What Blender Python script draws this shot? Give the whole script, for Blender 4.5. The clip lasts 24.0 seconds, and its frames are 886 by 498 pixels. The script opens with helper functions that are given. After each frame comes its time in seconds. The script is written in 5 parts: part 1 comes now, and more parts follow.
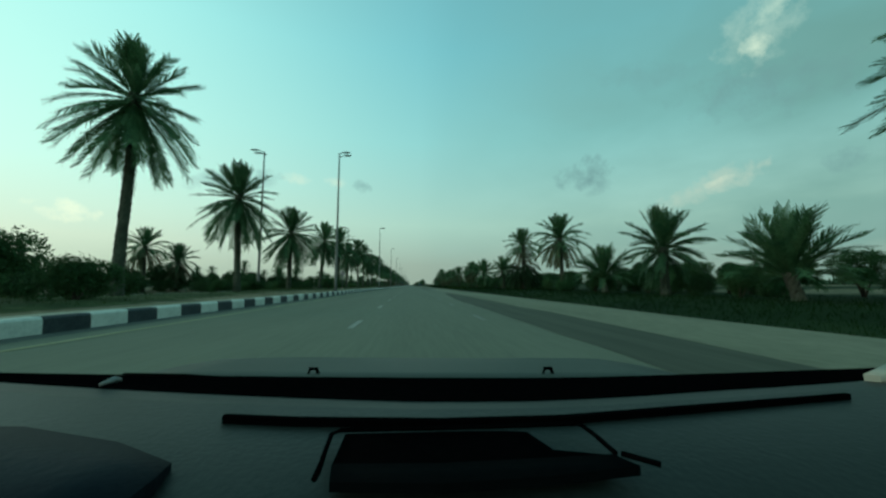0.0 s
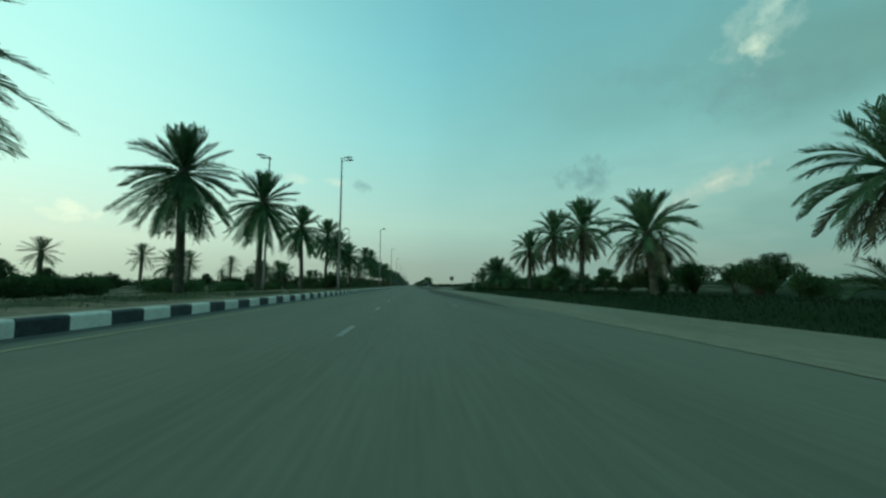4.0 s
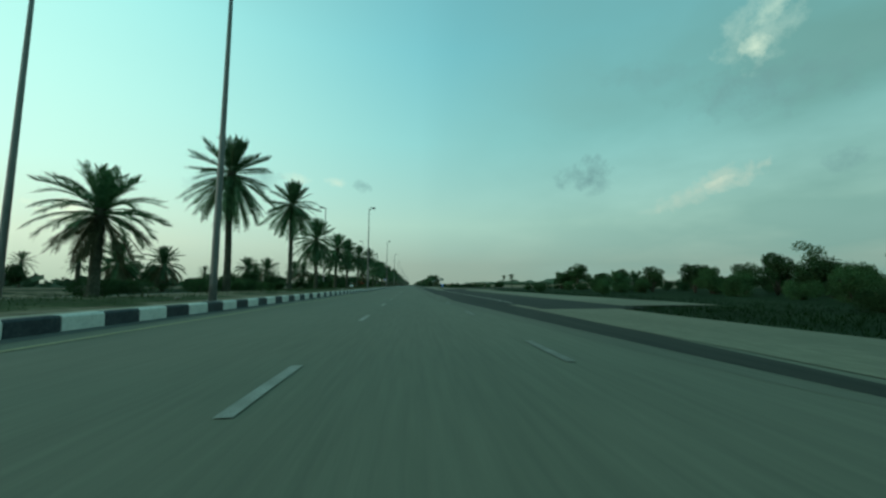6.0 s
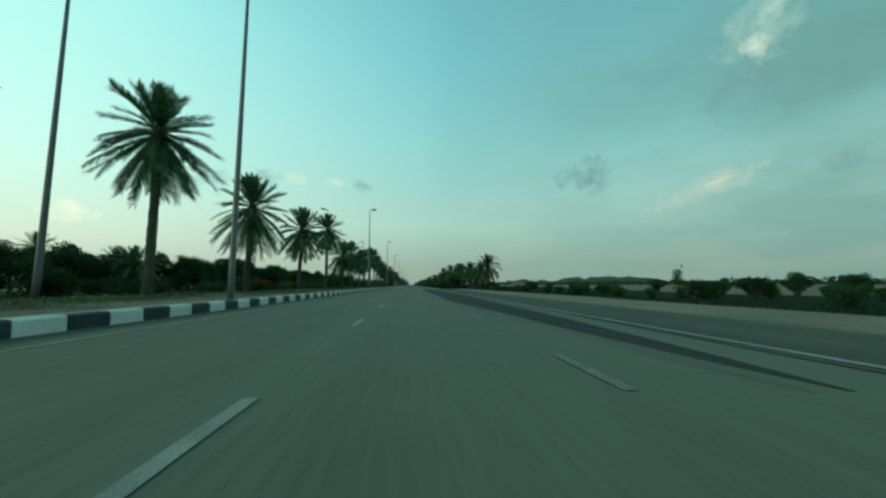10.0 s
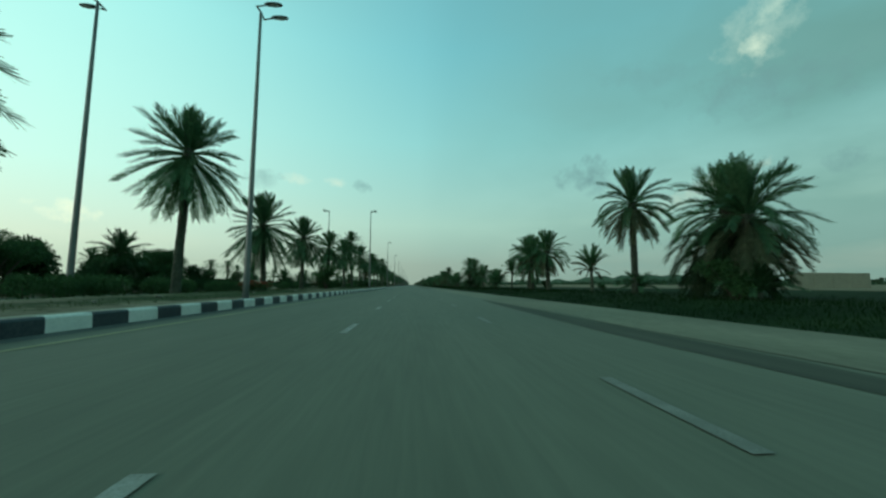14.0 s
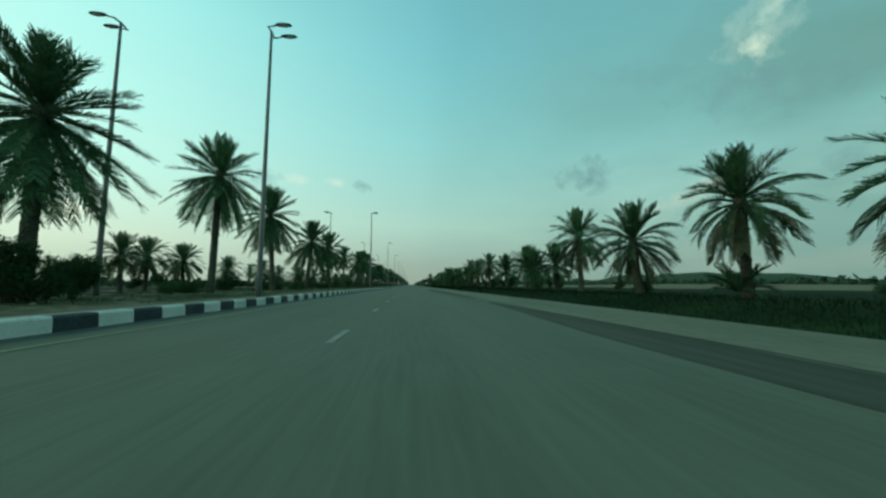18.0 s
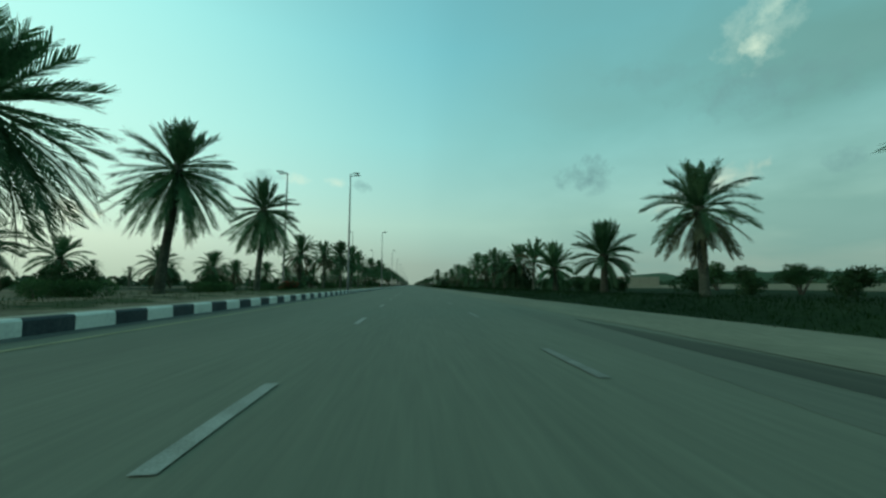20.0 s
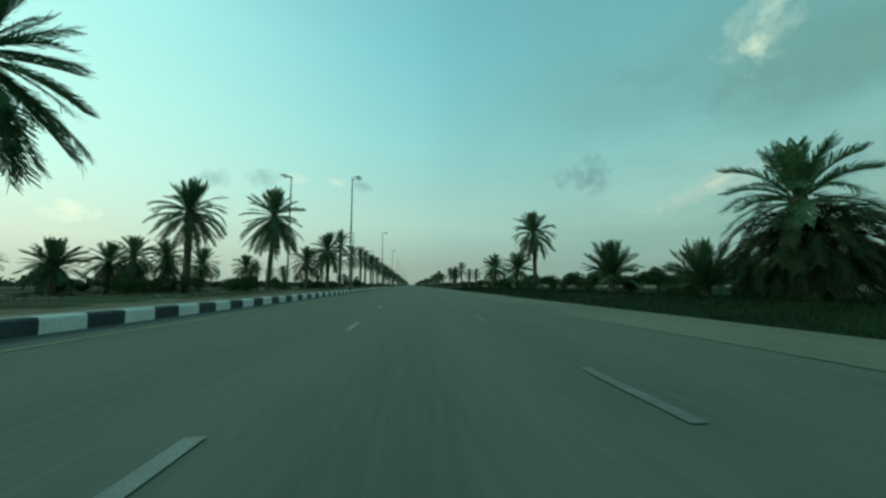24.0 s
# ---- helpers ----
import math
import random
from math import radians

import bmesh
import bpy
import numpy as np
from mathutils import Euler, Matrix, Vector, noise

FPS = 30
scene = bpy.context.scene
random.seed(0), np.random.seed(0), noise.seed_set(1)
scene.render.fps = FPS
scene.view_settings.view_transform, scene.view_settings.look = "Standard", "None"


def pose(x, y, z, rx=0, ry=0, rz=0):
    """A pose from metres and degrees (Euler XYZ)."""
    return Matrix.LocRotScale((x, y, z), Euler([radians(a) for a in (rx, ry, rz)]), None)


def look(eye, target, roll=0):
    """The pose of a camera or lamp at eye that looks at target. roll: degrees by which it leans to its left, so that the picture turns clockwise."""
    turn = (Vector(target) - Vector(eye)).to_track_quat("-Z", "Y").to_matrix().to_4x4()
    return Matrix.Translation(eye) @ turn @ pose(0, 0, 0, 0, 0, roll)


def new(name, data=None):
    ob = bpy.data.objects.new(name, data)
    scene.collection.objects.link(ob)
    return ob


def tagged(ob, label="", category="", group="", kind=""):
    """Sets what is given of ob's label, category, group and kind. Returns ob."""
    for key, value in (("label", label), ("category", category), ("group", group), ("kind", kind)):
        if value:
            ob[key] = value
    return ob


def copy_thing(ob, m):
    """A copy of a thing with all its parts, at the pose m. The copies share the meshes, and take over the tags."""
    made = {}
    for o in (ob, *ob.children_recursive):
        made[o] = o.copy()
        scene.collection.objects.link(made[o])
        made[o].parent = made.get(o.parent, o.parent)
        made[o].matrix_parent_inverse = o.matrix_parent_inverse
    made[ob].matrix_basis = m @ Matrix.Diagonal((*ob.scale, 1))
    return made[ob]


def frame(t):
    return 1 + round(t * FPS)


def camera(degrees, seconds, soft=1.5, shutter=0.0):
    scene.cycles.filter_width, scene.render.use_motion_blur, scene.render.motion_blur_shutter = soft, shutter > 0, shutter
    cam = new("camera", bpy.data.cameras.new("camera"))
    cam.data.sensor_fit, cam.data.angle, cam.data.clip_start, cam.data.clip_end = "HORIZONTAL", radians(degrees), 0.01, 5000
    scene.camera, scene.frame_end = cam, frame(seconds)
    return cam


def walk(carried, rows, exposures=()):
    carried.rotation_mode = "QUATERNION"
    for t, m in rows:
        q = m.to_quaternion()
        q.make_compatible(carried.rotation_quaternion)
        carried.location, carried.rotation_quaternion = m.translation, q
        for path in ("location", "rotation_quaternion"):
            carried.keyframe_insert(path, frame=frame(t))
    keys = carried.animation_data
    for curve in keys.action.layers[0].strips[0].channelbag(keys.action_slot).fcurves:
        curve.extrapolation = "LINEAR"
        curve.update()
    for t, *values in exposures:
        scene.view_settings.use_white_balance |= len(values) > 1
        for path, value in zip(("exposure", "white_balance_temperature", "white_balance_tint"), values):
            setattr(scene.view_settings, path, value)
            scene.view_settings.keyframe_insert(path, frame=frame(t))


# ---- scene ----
# ------------------------------------------------ camera and its way
# A straight drive along the second lane of a dual carriageway, +y ahead.
SPEED, EYE = 37.5, 0.95
cam = camera(101.5, 24.0, soft=2.5)
walk(cam, [(t, pose(0, SPEED * t, EYE, 95.69, 0, -5.0)) for t in range(0, 25, 2)],
     exposures=[(0, 0.0, 6500, 10), (24, 0.0, 6500, 10)])

# ------------------------------------------------ sky and sun
SUN_UP, SUN_ROUND = 7.0, -100.0       # degrees above the horizon, round from +y (left is negative)
world = bpy.data.worlds.new("dusk_sky")
scene.world = world
world.use_nodes = True
wn, wl = world.node_tree.nodes, world.node_tree.links
wn.clear()


def wnode(kind, **values):
    n = wn.new(kind)
    for key, v in values.items():
        n.inputs[key.replace("_", " ")].default_value = v
    return n


def wmath(op, a, b=None, clamp=False):
    n = wn.new("ShaderNodeMath")
    n.operation, n.use_clamp = op, clamp
    for i, v in enumerate((a, b)):
        if v is None:
            continue
        if isinstance(v, (int, float)):
            n.inputs[i].default_value = v
        else:
            wl.new(v, n.inputs[i])
    return n.outputs[0]


def wmix(fac, a, b, blend="MIX"):
    n = wn.new("ShaderNodeMix")
    n.data_type, n.blend_type = "RGBA", blend
    for i, v in ((0, fac), (6, a), (7, b)):
        if isinstance(v, (int, float, tuple)):
            n.inputs[i].default_value = v
        else:
            wl.new(v, n.inputs[i])
    return n.outputs[2]


def wramp(value, stops):
    n = wn.new("ShaderNodeValToRGB")
    el = n.color_ramp.elements
    while len(el) < len(stops):
        el.new(0.5)
    for e, (at, col) in zip(el, stops):
        e.position, e.color = at, (*col, 1)
    wl.new(value, n.inputs[0])
    return n.outputs[0]


sky = wn.new("ShaderNodeTexSky")
sky.sky_type, sky.sun_disc = "NISHITA", False
sky.sun_elevation, sky.sun_rotation = radians(SUN_UP), radians(SUN_ROUND)
sky.air_density, sky.dust_density, sky.ozone_density = 1.0, 2.0, 3.0
tc = wn.new("ShaderNodeTexCoord")
sep = wn.new("ShaderNodeSeparateXYZ")
wl.new(tc.outputs["Generated"], sep.inputs[0])
up = wmath("MAXIMUM", sep.outputs["Z"], 0.0)
# teal evening haze: pale at the horizon, deeper aloft
haze = wramp(wmath("POWER", up, 0.7), ((0.0, (0.27, 0.36, 0.29)), (0.13, (0.29, 0.40, 0.33)), (0.28, (0.36, 0.59, 0.49)),
                                       (0.50, (0.25, 0.59, 0.57)), (0.67, (0.17, 0.50, 0.54)), (1.0, (0.08, 0.27, 0.33))))
base = wmix(0.90, wmix(1.0, sky.outputs[0], (0.060, 0.075, 0.070, 1), "MULTIPLY"), haze)
# paler towards the low sun on the left, cream at the horizon there
sunward = wn.new("ShaderNodeVectorMath")
sunward.operation = "DOT_PRODUCT"
wl.new(tc.outputs["Generated"], sunward.inputs[0])
sunward.inputs[1].default_value = (math.sin(radians(SUN_ROUND)), math.cos(radians(SUN_ROUND)), 0.0)
glow = wmath("POWER", wmath("DIVIDE", wmath("ADD", sunward.outputs["Value"], 0.25), 0.92, clamp=True), 1.25)
lit = wramp(up, ((0.0, (0.40, 0.52, 0.39)), (0.10, (0.62, 0.76, 0.58)), (0.24, (0.56, 0.90, 0.76)), (0.55, (0.44, 0.92, 0.83)), (1.0, (0.10, 0.34, 0.36))))
base = wmix(wmath("MULTIPLY", glow, 0.95), base, lit)
# cloud sheet: directions flattened on a level layer
inv = wmath("DIVIDE", 1.0, wmath("ADD", up, 0.22))
flat = wn.new("ShaderNodeCombineXYZ")
wl.new(wmath("MULTIPLY", sep.outputs["X"], inv), flat.inputs[0])
wl.new(wmath("MULTIPLY", sep.outputs["Y"], inv), flat.inputs[1])
n1 = wnode("ShaderNodeTexNoise", Scale=0.9, Detail=5.0, Roughness=0.5)
wl.new(flat.outputs[0], n1.inputs["Vector"])
bank = wmath("MULTIPLY", wmath("SUBTRACT", n1.outputs["Fac"], 0.5), 2.6)
# a grey bank on the side away from the sun
away = wmath("DIVIDE", wmath("SUBTRACT", sep.outputs["X"], 0.02), 0.78, clamp=True)
veil = wmath("MULTIPLY", wmath("ADD", bank, 0.80, clamp=True), wmath("POWER", away, 0.9), clamp=True)
veil = wmath("MULTIPLY", veil, wmath("ADD", wmath("MULTIPLY", up, 0.9), 0.62, clamp=True))
base = wmix(wmath("MULTIPLY", veil, 0.92), base, (0.108, 0.258, 0.228, 1))
# thin wisps all over
wisp = wmath("MULTIPLY", wmath("SUBTRACT", n1.outputs["Fac"], 0.52), 1.6, clamp=True)
base = wmix(wmath("MULTIPLY", wisp, 0.35), base, (0.30, 0.50, 0.46, 1))


def cloud(az, el, wide, high, colour, amount, seed, tilt=0.0):
    """One small cloud of the sky: azimuth and elevation of its middle and its half sizes, in degrees."""
    a, e = radians(az), radians(el)
    mid = Vector((math.sin(a) * math.cos(e), math.cos(a) * math.cos(e), math.sin(e)))
    side = Vector((math.cos(a), -math.sin(a), 0))
    top = side.cross(mid)
    c, s = math.cos(radians(tilt)), math.sin(radians(tilt))
    side, top = side * c + top * s, top * c - side * s
    nz = wnode("ShaderNodeTexNoise", Scale=26.0, Detail=7.0, Roughness=0.65)
    shift = wn.new("ShaderNodeVectorMath")
    shift.inputs[1].default_value = (seed, seed * 0.7, 0)
    wl.new(tc.outputs["Generated"], shift.inputs[0])
    wl.new(shift.outputs[0], nz.inputs["Vector"])
    total = None
    for axis, size in ((side, wide), (top, high)):
        d = wn.new("ShaderNodeVectorMath")
        d.operation = "DOT_PRODUCT"
        wl.new(tc.outputs["Generated"], d.inputs[0])
        d.inputs[1].default_value = axis
        off = 0.0
        q = wmath("POWER", wmath("ABSOLUTE", wmath("DIVIDE", wmath("SUBTRACT", d.outputs["Value"], off), math.sin(radians(size)))), 2.0)
        total = q if total is None else wmath("ADD", total, q)
    f = wn.new("ShaderNodeVectorMath")
    f.operation = "DOT_PRODUCT"
    wl.new(tc.outputs["Generated"], f.inputs[0])
    f.inputs[1].default_value = mid
    front = wmath("GREATER_THAN", f.outputs["Value"], 0.5)
    body = wmath("SUBTRACT", wmath("ADD", -1.05, wmath("MULTIPLY", nz.outputs["Fac"], 4.0)), total)
    body = wmath("MULTIPLY", wmath("MULTIPLY", body, 0.75, clamp=True), front)
    global base
    base = wmix(wmath("MULTIPLY", body, amount), base, (*colour, 1))


GREY, WARM, PALE = (0.13, 0.26, 0.26), (0.42, 0.53, 0.43), (0.75, 0.88, 0.66)
cloud(26.9, 16.2, 4.2, 2.4, GREY, 0.78, 1, 12)
cloud(29.0, 14.0, 2.2, 1.0, GREY, 0.40, 21, 30)
cloud(43.6, 13.2, 4.4, 1.7, WARM, 0.70, 2, 14)
cloud(39.5, 11.4, 4.8, 1.4, WARM, 0.55, 3, 16)
cloud(42.6, 12.9, 1.8, 0.5, (0.60, 0.68, 0.52), 0.5, 23, 16)
cloud(36.0, 10.2, 2.2, 0.6, WARM, 0.28, 13, 8)
cloud(47.6, 27.3, 1.5, 1.5, PALE, 0.62, 4, 24)
cloud(47.6, 28.4, 4.2, 3.4, (0.42, 0.60, 0.50), 0.42, 14, 24)
cloud(49.2, 30.4, 2.4, 1.3, (0.50, 0.68, 0.54), 0.5, 5, 40)
cloud(-7.9, 15.0, 1.9, 1.1, GREY, 0.60, 6, -10)
cloud(-12.1, 15.5, 1.9, 0.9, (0.62, 0.74, 0.58), 0.6, 7, -4)
cloud(-17.5, 15.5, 2.2, 0.9, (0.62, 0.74, 0.58), 0.45, 17, 4)
cloud(-21.7, 14.9, 2.9, 1.4, GREY, 0.42, 8, 14)
cloud(-28.2, 14.0, 3.0, 1.3, GREY, 0.40, 9, 18)
cloud(-41.8, 8.2, 3.2, 1.3, (0.86, 0.92, 0.66), 0.6, 10, -8)
cloud(53.7, 13.3, 1.7, 1.4, GREY, 0.60, 11, 10)
cloud(48.0, 22.5, 9.0, 3.2, GREY, 0.45, 12, -6)
cloud(36.0, 27.5, 6.0, 2.2, GREY, 0.25, 18, -12)

bg = wn.new("ShaderNodeBackground")
wl.new(base, bg.inputs["Color"])
bg.inputs["Strength"].default_value = 1.22
out = wn.new("ShaderNodeOutputWorld")
wl.new(bg.outputs[0], out.inputs[0])

sun_data = bpy.data.lights.new("sun", "SUN")
sun_data.energy, sun_data.angle, sun_data.color = 0.5, radians(12), (1.0, 0.93, 0.80)
sun = new("sun", sun_data)
a, e = radians(SUN_ROUND), radians(max(SUN_UP, 12))
sun.matrix_world = look((0, 0, 60), (-math.sin(a) * math.cos(e) * 60, -math.cos(a) * math.cos(e) * 60, 60 - math.sin(e) * 60))

# ------------------------------------------------ materials


def material(name, colours, scale=1.0, rough=0.8, bump=0.0, fine=8.0, metal=0.0, spec=0.3, per_object=0.0, stretch=(1, 1, 1), thin=0.0, cover=None):
    """A surface of two or three colours mixed by noise at two sizes, with bump and roughness that follow the fine one."""
    m = bpy.data.materials.new(name)
    m.use_nodes = True
    nt = m.node_tree
    b = nt.nodes["Principled BSDF"]
    co = nt.nodes.new("ShaderNodeTexCoord")
    mp = nt.nodes.new("ShaderNodeMapping")
    mp.inputs["Scale"].default_value = stretch
    nt.links.new(co.outputs["Object"], mp.inputs["Vector"])
    big = nt.nodes.new("ShaderNodeTexNoise")
    big.inputs["Scale"].default_value, big.inputs["Detail"].default_value = scale, 4
    small = nt.nodes.new("ShaderNodeTexNoise")
    small.inputs["Scale"].default_value, small.inputs["Detail"].default_value = scale * fine, 5
    for n in (big, small):
        nt.links.new(mp.outputs[0], n.inputs["Vector"])
    mix = nt.nodes.new("ShaderNodeMath")
    mix.operation = "MULTIPLY_ADD"
    nt.links.new(small.outputs["Fac"], mix.inputs[0])
    mix.inputs[1].default_value = 0.5
    half = nt.nodes.new("ShaderNodeMath")
    half.operation = "MULTIPLY"
    nt.links.new(big.outputs["Fac"], half.inputs[0])
    half.inputs[1].default_value = 0.5
    nt.links.new(half.outputs[0], mix.inputs[2])
    ramp = nt.nodes.new("ShaderNodeValToRGB")
    el = ramp.color_ramp.elements
    while len(el) < len(colours):
        el.new(0.5)
    for i, c in enumerate(colours):
        el[i].position = 0.34 + 0.32 * i / max(1, len(colours) - 1)
        el[i].color = (*c, 1)
    nt.links.new(mix.outputs[0], ramp.inputs[0])
    col = ramp.outputs[0]
    if cover:      # grass that grows over the bare soil in ragged patches, thicker where the mesh says so
        over = nt.nodes.new("ShaderNodeValToRGB")
        el = over.color_ramp.elements
        el.new(0.5)
        for i, c in enumerate(cover):
            el[i].position, el[i].color = 0.34 + 0.16 * i, (*c, 1)
        nt.links.new(mix.outputs[0], over.inputs[0])
        at = nt.nodes.new("ShaderNodeAttribute")
        at.attribute_name = "grass"
        patch = nt.nodes.new("ShaderNodeTexNoise")
        patch.inputs["Scale"].default_value, patch.inputs["Detail"].default_value, patch.inputs["Roughness"].default_value = 0.55, 7, 0.65
        nt.links.new(co.outputs["Object"], patch.inputs["Vector"])
        add = nt.nodes.new("ShaderNodeMath")
        nt.links.new(at.outputs["Fac"], add.inputs[0])
        nt.links.new(patch.outputs["Fac"], add.inputs[1])
        edge = nt.nodes.new("ShaderNodeMapRange")
        edge.inputs["From Min"].default_value, edge.inputs["From Max"].default_value = 0.92, 1.10
        nt.links.new(add.outputs[0], edge.inputs["Value"])
        both = nt.nodes.new("ShaderNodeMix")
        both.data_type = "RGBA"
        nt.links.new(edge.outputs[0], both.inputs[0])
        nt.links.new(col, both.inputs[6])
        nt.links.new(over.outputs[0], both.inputs[7])
        col = both.outputs[2]
    if per_object:
        oi = nt.nodes.new("ShaderNodeObjectInfo")
        hs = nt.nodes.new("ShaderNodeHueSaturation")
        v = nt.nodes.new("ShaderNodeMath")
        v.operation = "MULTIPLY_ADD"
        nt.links.new(oi.outputs["Random"], v.inputs[0])
        v.inputs[1].default_value, v.inputs[2].default_value = per_object * 2, 1 - per_object
        nt.links.new(v.outputs[0], hs.inputs["Value"])
        nt.links.new(col, hs.inputs["Color"])
        col = hs.outputs[0]
    nt.links.new(col, b.inputs["Base Color"])
    b.inputs["Roughness"].default_value, b.inputs["Metallic"].default_value = rough, metal
    b.inputs["Specular IOR Level"].default_value = spec
    if bump:
        bp = nt.nodes.new("ShaderNodeBump")
        bp.inputs["Strength"].default_value, bp.inputs["Distance"].default_value = bump, 0.02
        nt.links.new(small.outputs["Fac"], bp.inputs["Height"])
        nt.links.new(bp.outputs[0], b.inputs["Normal"])
    if thin:
        b.inputs["Transmission Weight"].default_value = 0.0
        tr = nt.nodes.new("ShaderNodeBsdfTranslucent")
        nt.links.new(col, tr.inputs["Color"])
        ms = nt.nodes.new("ShaderNodeMixShader")
        ms.inputs[0].default_value = thin
        nt.links.new(b.outputs[0], ms.inputs[1])
        nt.links.new(tr.outputs[0], ms.inputs[2])
        nt.links.new(ms.outputs[0], nt.nodes["Material Output"].inputs[0])
    return m


M_ASPHALT = material("worn_asphalt", ((0.1125, 0.1138, 0.0840), (0.1310, 0.1320, 0.0968), (0.1500, 0.1502, 0.1105)), 0.8, 0.82, 0.25, 16, spec=0.2, stretch=(1.0, 0.06, 1))
M_DARK_ASPHALT = material("newer_dark_asphalt", ((0.0208, 0.02214, 0.0185), (0.0288, 0.03034, 0.02442), (0.0416, 0.04264, 0.03404)), 0.8, 0.85, 0.3, 6, spec=0.15, stretch=(1, 0.06, 1))
M_MID_ASPHALT = material("oily_asphalt", ((0.05184, 0.05254, 0.0408), (0.07056, 0.0703, 0.05372), (0.0936, 0.09176, 0.06936)), 0.9, 0.88, 0.3, 5, spec=0.12, stretch=(1, 0.05, 1))
M_SOFT_ASPHALT = material("slightly_darker_asphalt", ((0.099, 0.100, 0.075), (0.118, 0.118, 0.089), (0.138, 0.137, 0.103)), 0.8, 0.84, 0.25, 12, spec=0.19, stretch=(1, 0.06, 1))
M_GREY_LANE = material("dusty_grey_asphalt", ((0.072, 0.071, 0.056), (0.090, 0.088, 0.070), (0.115, 0.111, 0.088)), 0.9, 0.9, 0.3, 8, spec=0.1, stretch=(1, 0.08, 1))
M_SAND = material("pale_desert_sand", ((0.140, 0.110, 0.073), (0.190, 0.150, 0.100), (0.245, 0.198, 0.136)), 0.25, 0.95, 0.5, 14)
M_GROUND = material("desert_sand_and_turf", ((0.140, 0.110, 0.073), (0.190, 0.150, 0.100), (0.245, 0.198, 0.136)), 0.25, 0.95, 0.5, 14, spec=0.05, cover=((0.006, 0.015, 0.005), (0.010, 0.024, 0.008), (0.022, 0.040, 0.014)))
M_SHOULDER = material("dusty_shoulder", ((0.1212, 0.112, 0.07636), (0.1649, 0.152, 0.1049), (0.2182, 0.2, 0.138)), 0.5, 0.95, 0.4, 20, stretch=(1, 0.25, 1))
M_SOIL = material("median_soil", ((0.10, 0.080, 0.050), (0.18, 0.145, 0.098), (0.27, 0.22, 0.155)), 0.4, 0.95, 0.6, 9, spec=0.05, cover=((0.022, 0.034, 0.014), (0.042, 0.060, 0.025), (0.080, 0.098, 0.046)))
M_PAVING = material("sandy_kerb_strip", ((0.24, 0.22, 0.17), (0.31, 0.285, 0.22), (0.37, 0.34, 0.27)), 0.8, 0.95, 0.3, 12)
M_GRASS = material("grass_blades", ((0.005, 0.014, 0.004), (0.009, 0.023, 0.007), (0.018, 0.034, 0.011)), 0.25, 0.95, 0, 6, spec=0.0, thin=0.12)
M_WEED = material("olive_weeds", ((0.018, 0.034, 0.0096), (0.036, 0.06, 0.0176), (0.0765, 0.1, 0.036)), 0.3, 0.95, 0, 6, spec=0.0, thin=0.2)
M_KERB_WHITE = material("white_kerb_paint", ((0.50, 0.51, 0.47), (0.62, 0.63, 0.58), (0.70, 0.70, 0.65)), 1.5, 0.7, 0.3, 9, per_object=0.08)
M_KERB_BLACK = material("black_kerb_paint", ((0.015, 0.024, 0.030), (0.024, 0.036, 0.044), (0.045, 0.058, 0.062)), 1.5, 0.6, 0.3, 9, per_object=0.15)
M_GUTTER = material("gutter_concrete", ((0.055, 0.06, 0.055), (0.085, 0.09, 0.08)), 0.7, 0.85, 0.3, 14)
M_WHITE_LINE = material("worn_white_line", ((0.15, 0.147, 0.12), (0.24, 0.235, 0.205), (0.35, 0.34, 0.305)), 2.5, 0.7, 0.2, 20)
M_WORN_LINE = material("nearly_worn_off_line", ((0.13, 0.127, 0.104), (0.17, 0.165, 0.14), (0.26, 0.25, 0.22)), 3.5, 0.8, 0.2, 14)
M_SIDE_LINE = material("worn_grey_line", ((0.12, 0.117, 0.10), (0.19, 0.185, 0.165), (0.27, 0.26, 0.235)), 2.5, 0.8, 0.2, 18)
M_YELLOW_LINE = material("faded_yellow_line", ((0.19, 0.17, 0.10), (0.26, 0.235, 0.13), (0.31, 0.28, 0.16)), 0.9, 0.8, 0.2, 14)
M_TRUNK = material("date_palm_bark", ((0.0291, 0.033, 0.023), (0.05432, 0.06, 0.04232), (0.0873, 0.094, 0.06808)), 2.2, 0.95, 0.9, 6, per_object=0.2)
M_FROND = material("palm_frond", ((0.02856, 0.072, 0.03024), (0.05376, 0.124, 0.054), (0.0966, 0.19, 0.0864)), 1.6, 0.6, 0, 6, spec=0.3, per_object=0.25, thin=0.35)
M_DRY = material("dry_palm_frond", ((0.0473, 0.05568, 0.0296), (0.0817, 0.09408, 0.05032), (0.1204, 0.1344, 0.074)), 0.9, 0.85, 0, 5, per_object=0.15, thin=0.3)
# much darker green than M_FROND, for the fronds hanging below bushy crowns
M_DARK_FROND = material("dark_frond", ((0.01008, 0.022, 0.01008), (0.02016, 0.04, 0.018), (0.0378, 0.062, 0.03024)), 1.4, 0.8, 0, 6, spec=0.1, per_object=0.2, thin=0.2)
M_LEAF = material("shrub_leaves", ((0.02016, 0.05, 0.018), (0.03528, 0.082, 0.03024), (0.063, 0.125, 0.04752)), 0.7, 0.8, 0, 6, spec=0.15, per_object=0.3, thin=0.22)
M_FAR_LEAF = material("distant_foliage", ((0.01848, 0.042, 0.02016), (0.02856, 0.06, 0.0288), (0.04032, 0.075, 0.036)), 0.2, 0.9, 0, 5)
M_FLOWER = material("red_flowers", ((0.25, 0.02, 0.02), (0.36, 0.035, 0.03)), 3.0, 0.7, 0, 4, thin=0.2)
M_BRANCH = material("shrub_wood", ((0.05, 0.042, 0.032), (0.10, 0.085, 0.065)), 3.0, 0.95, 0.5, 5)
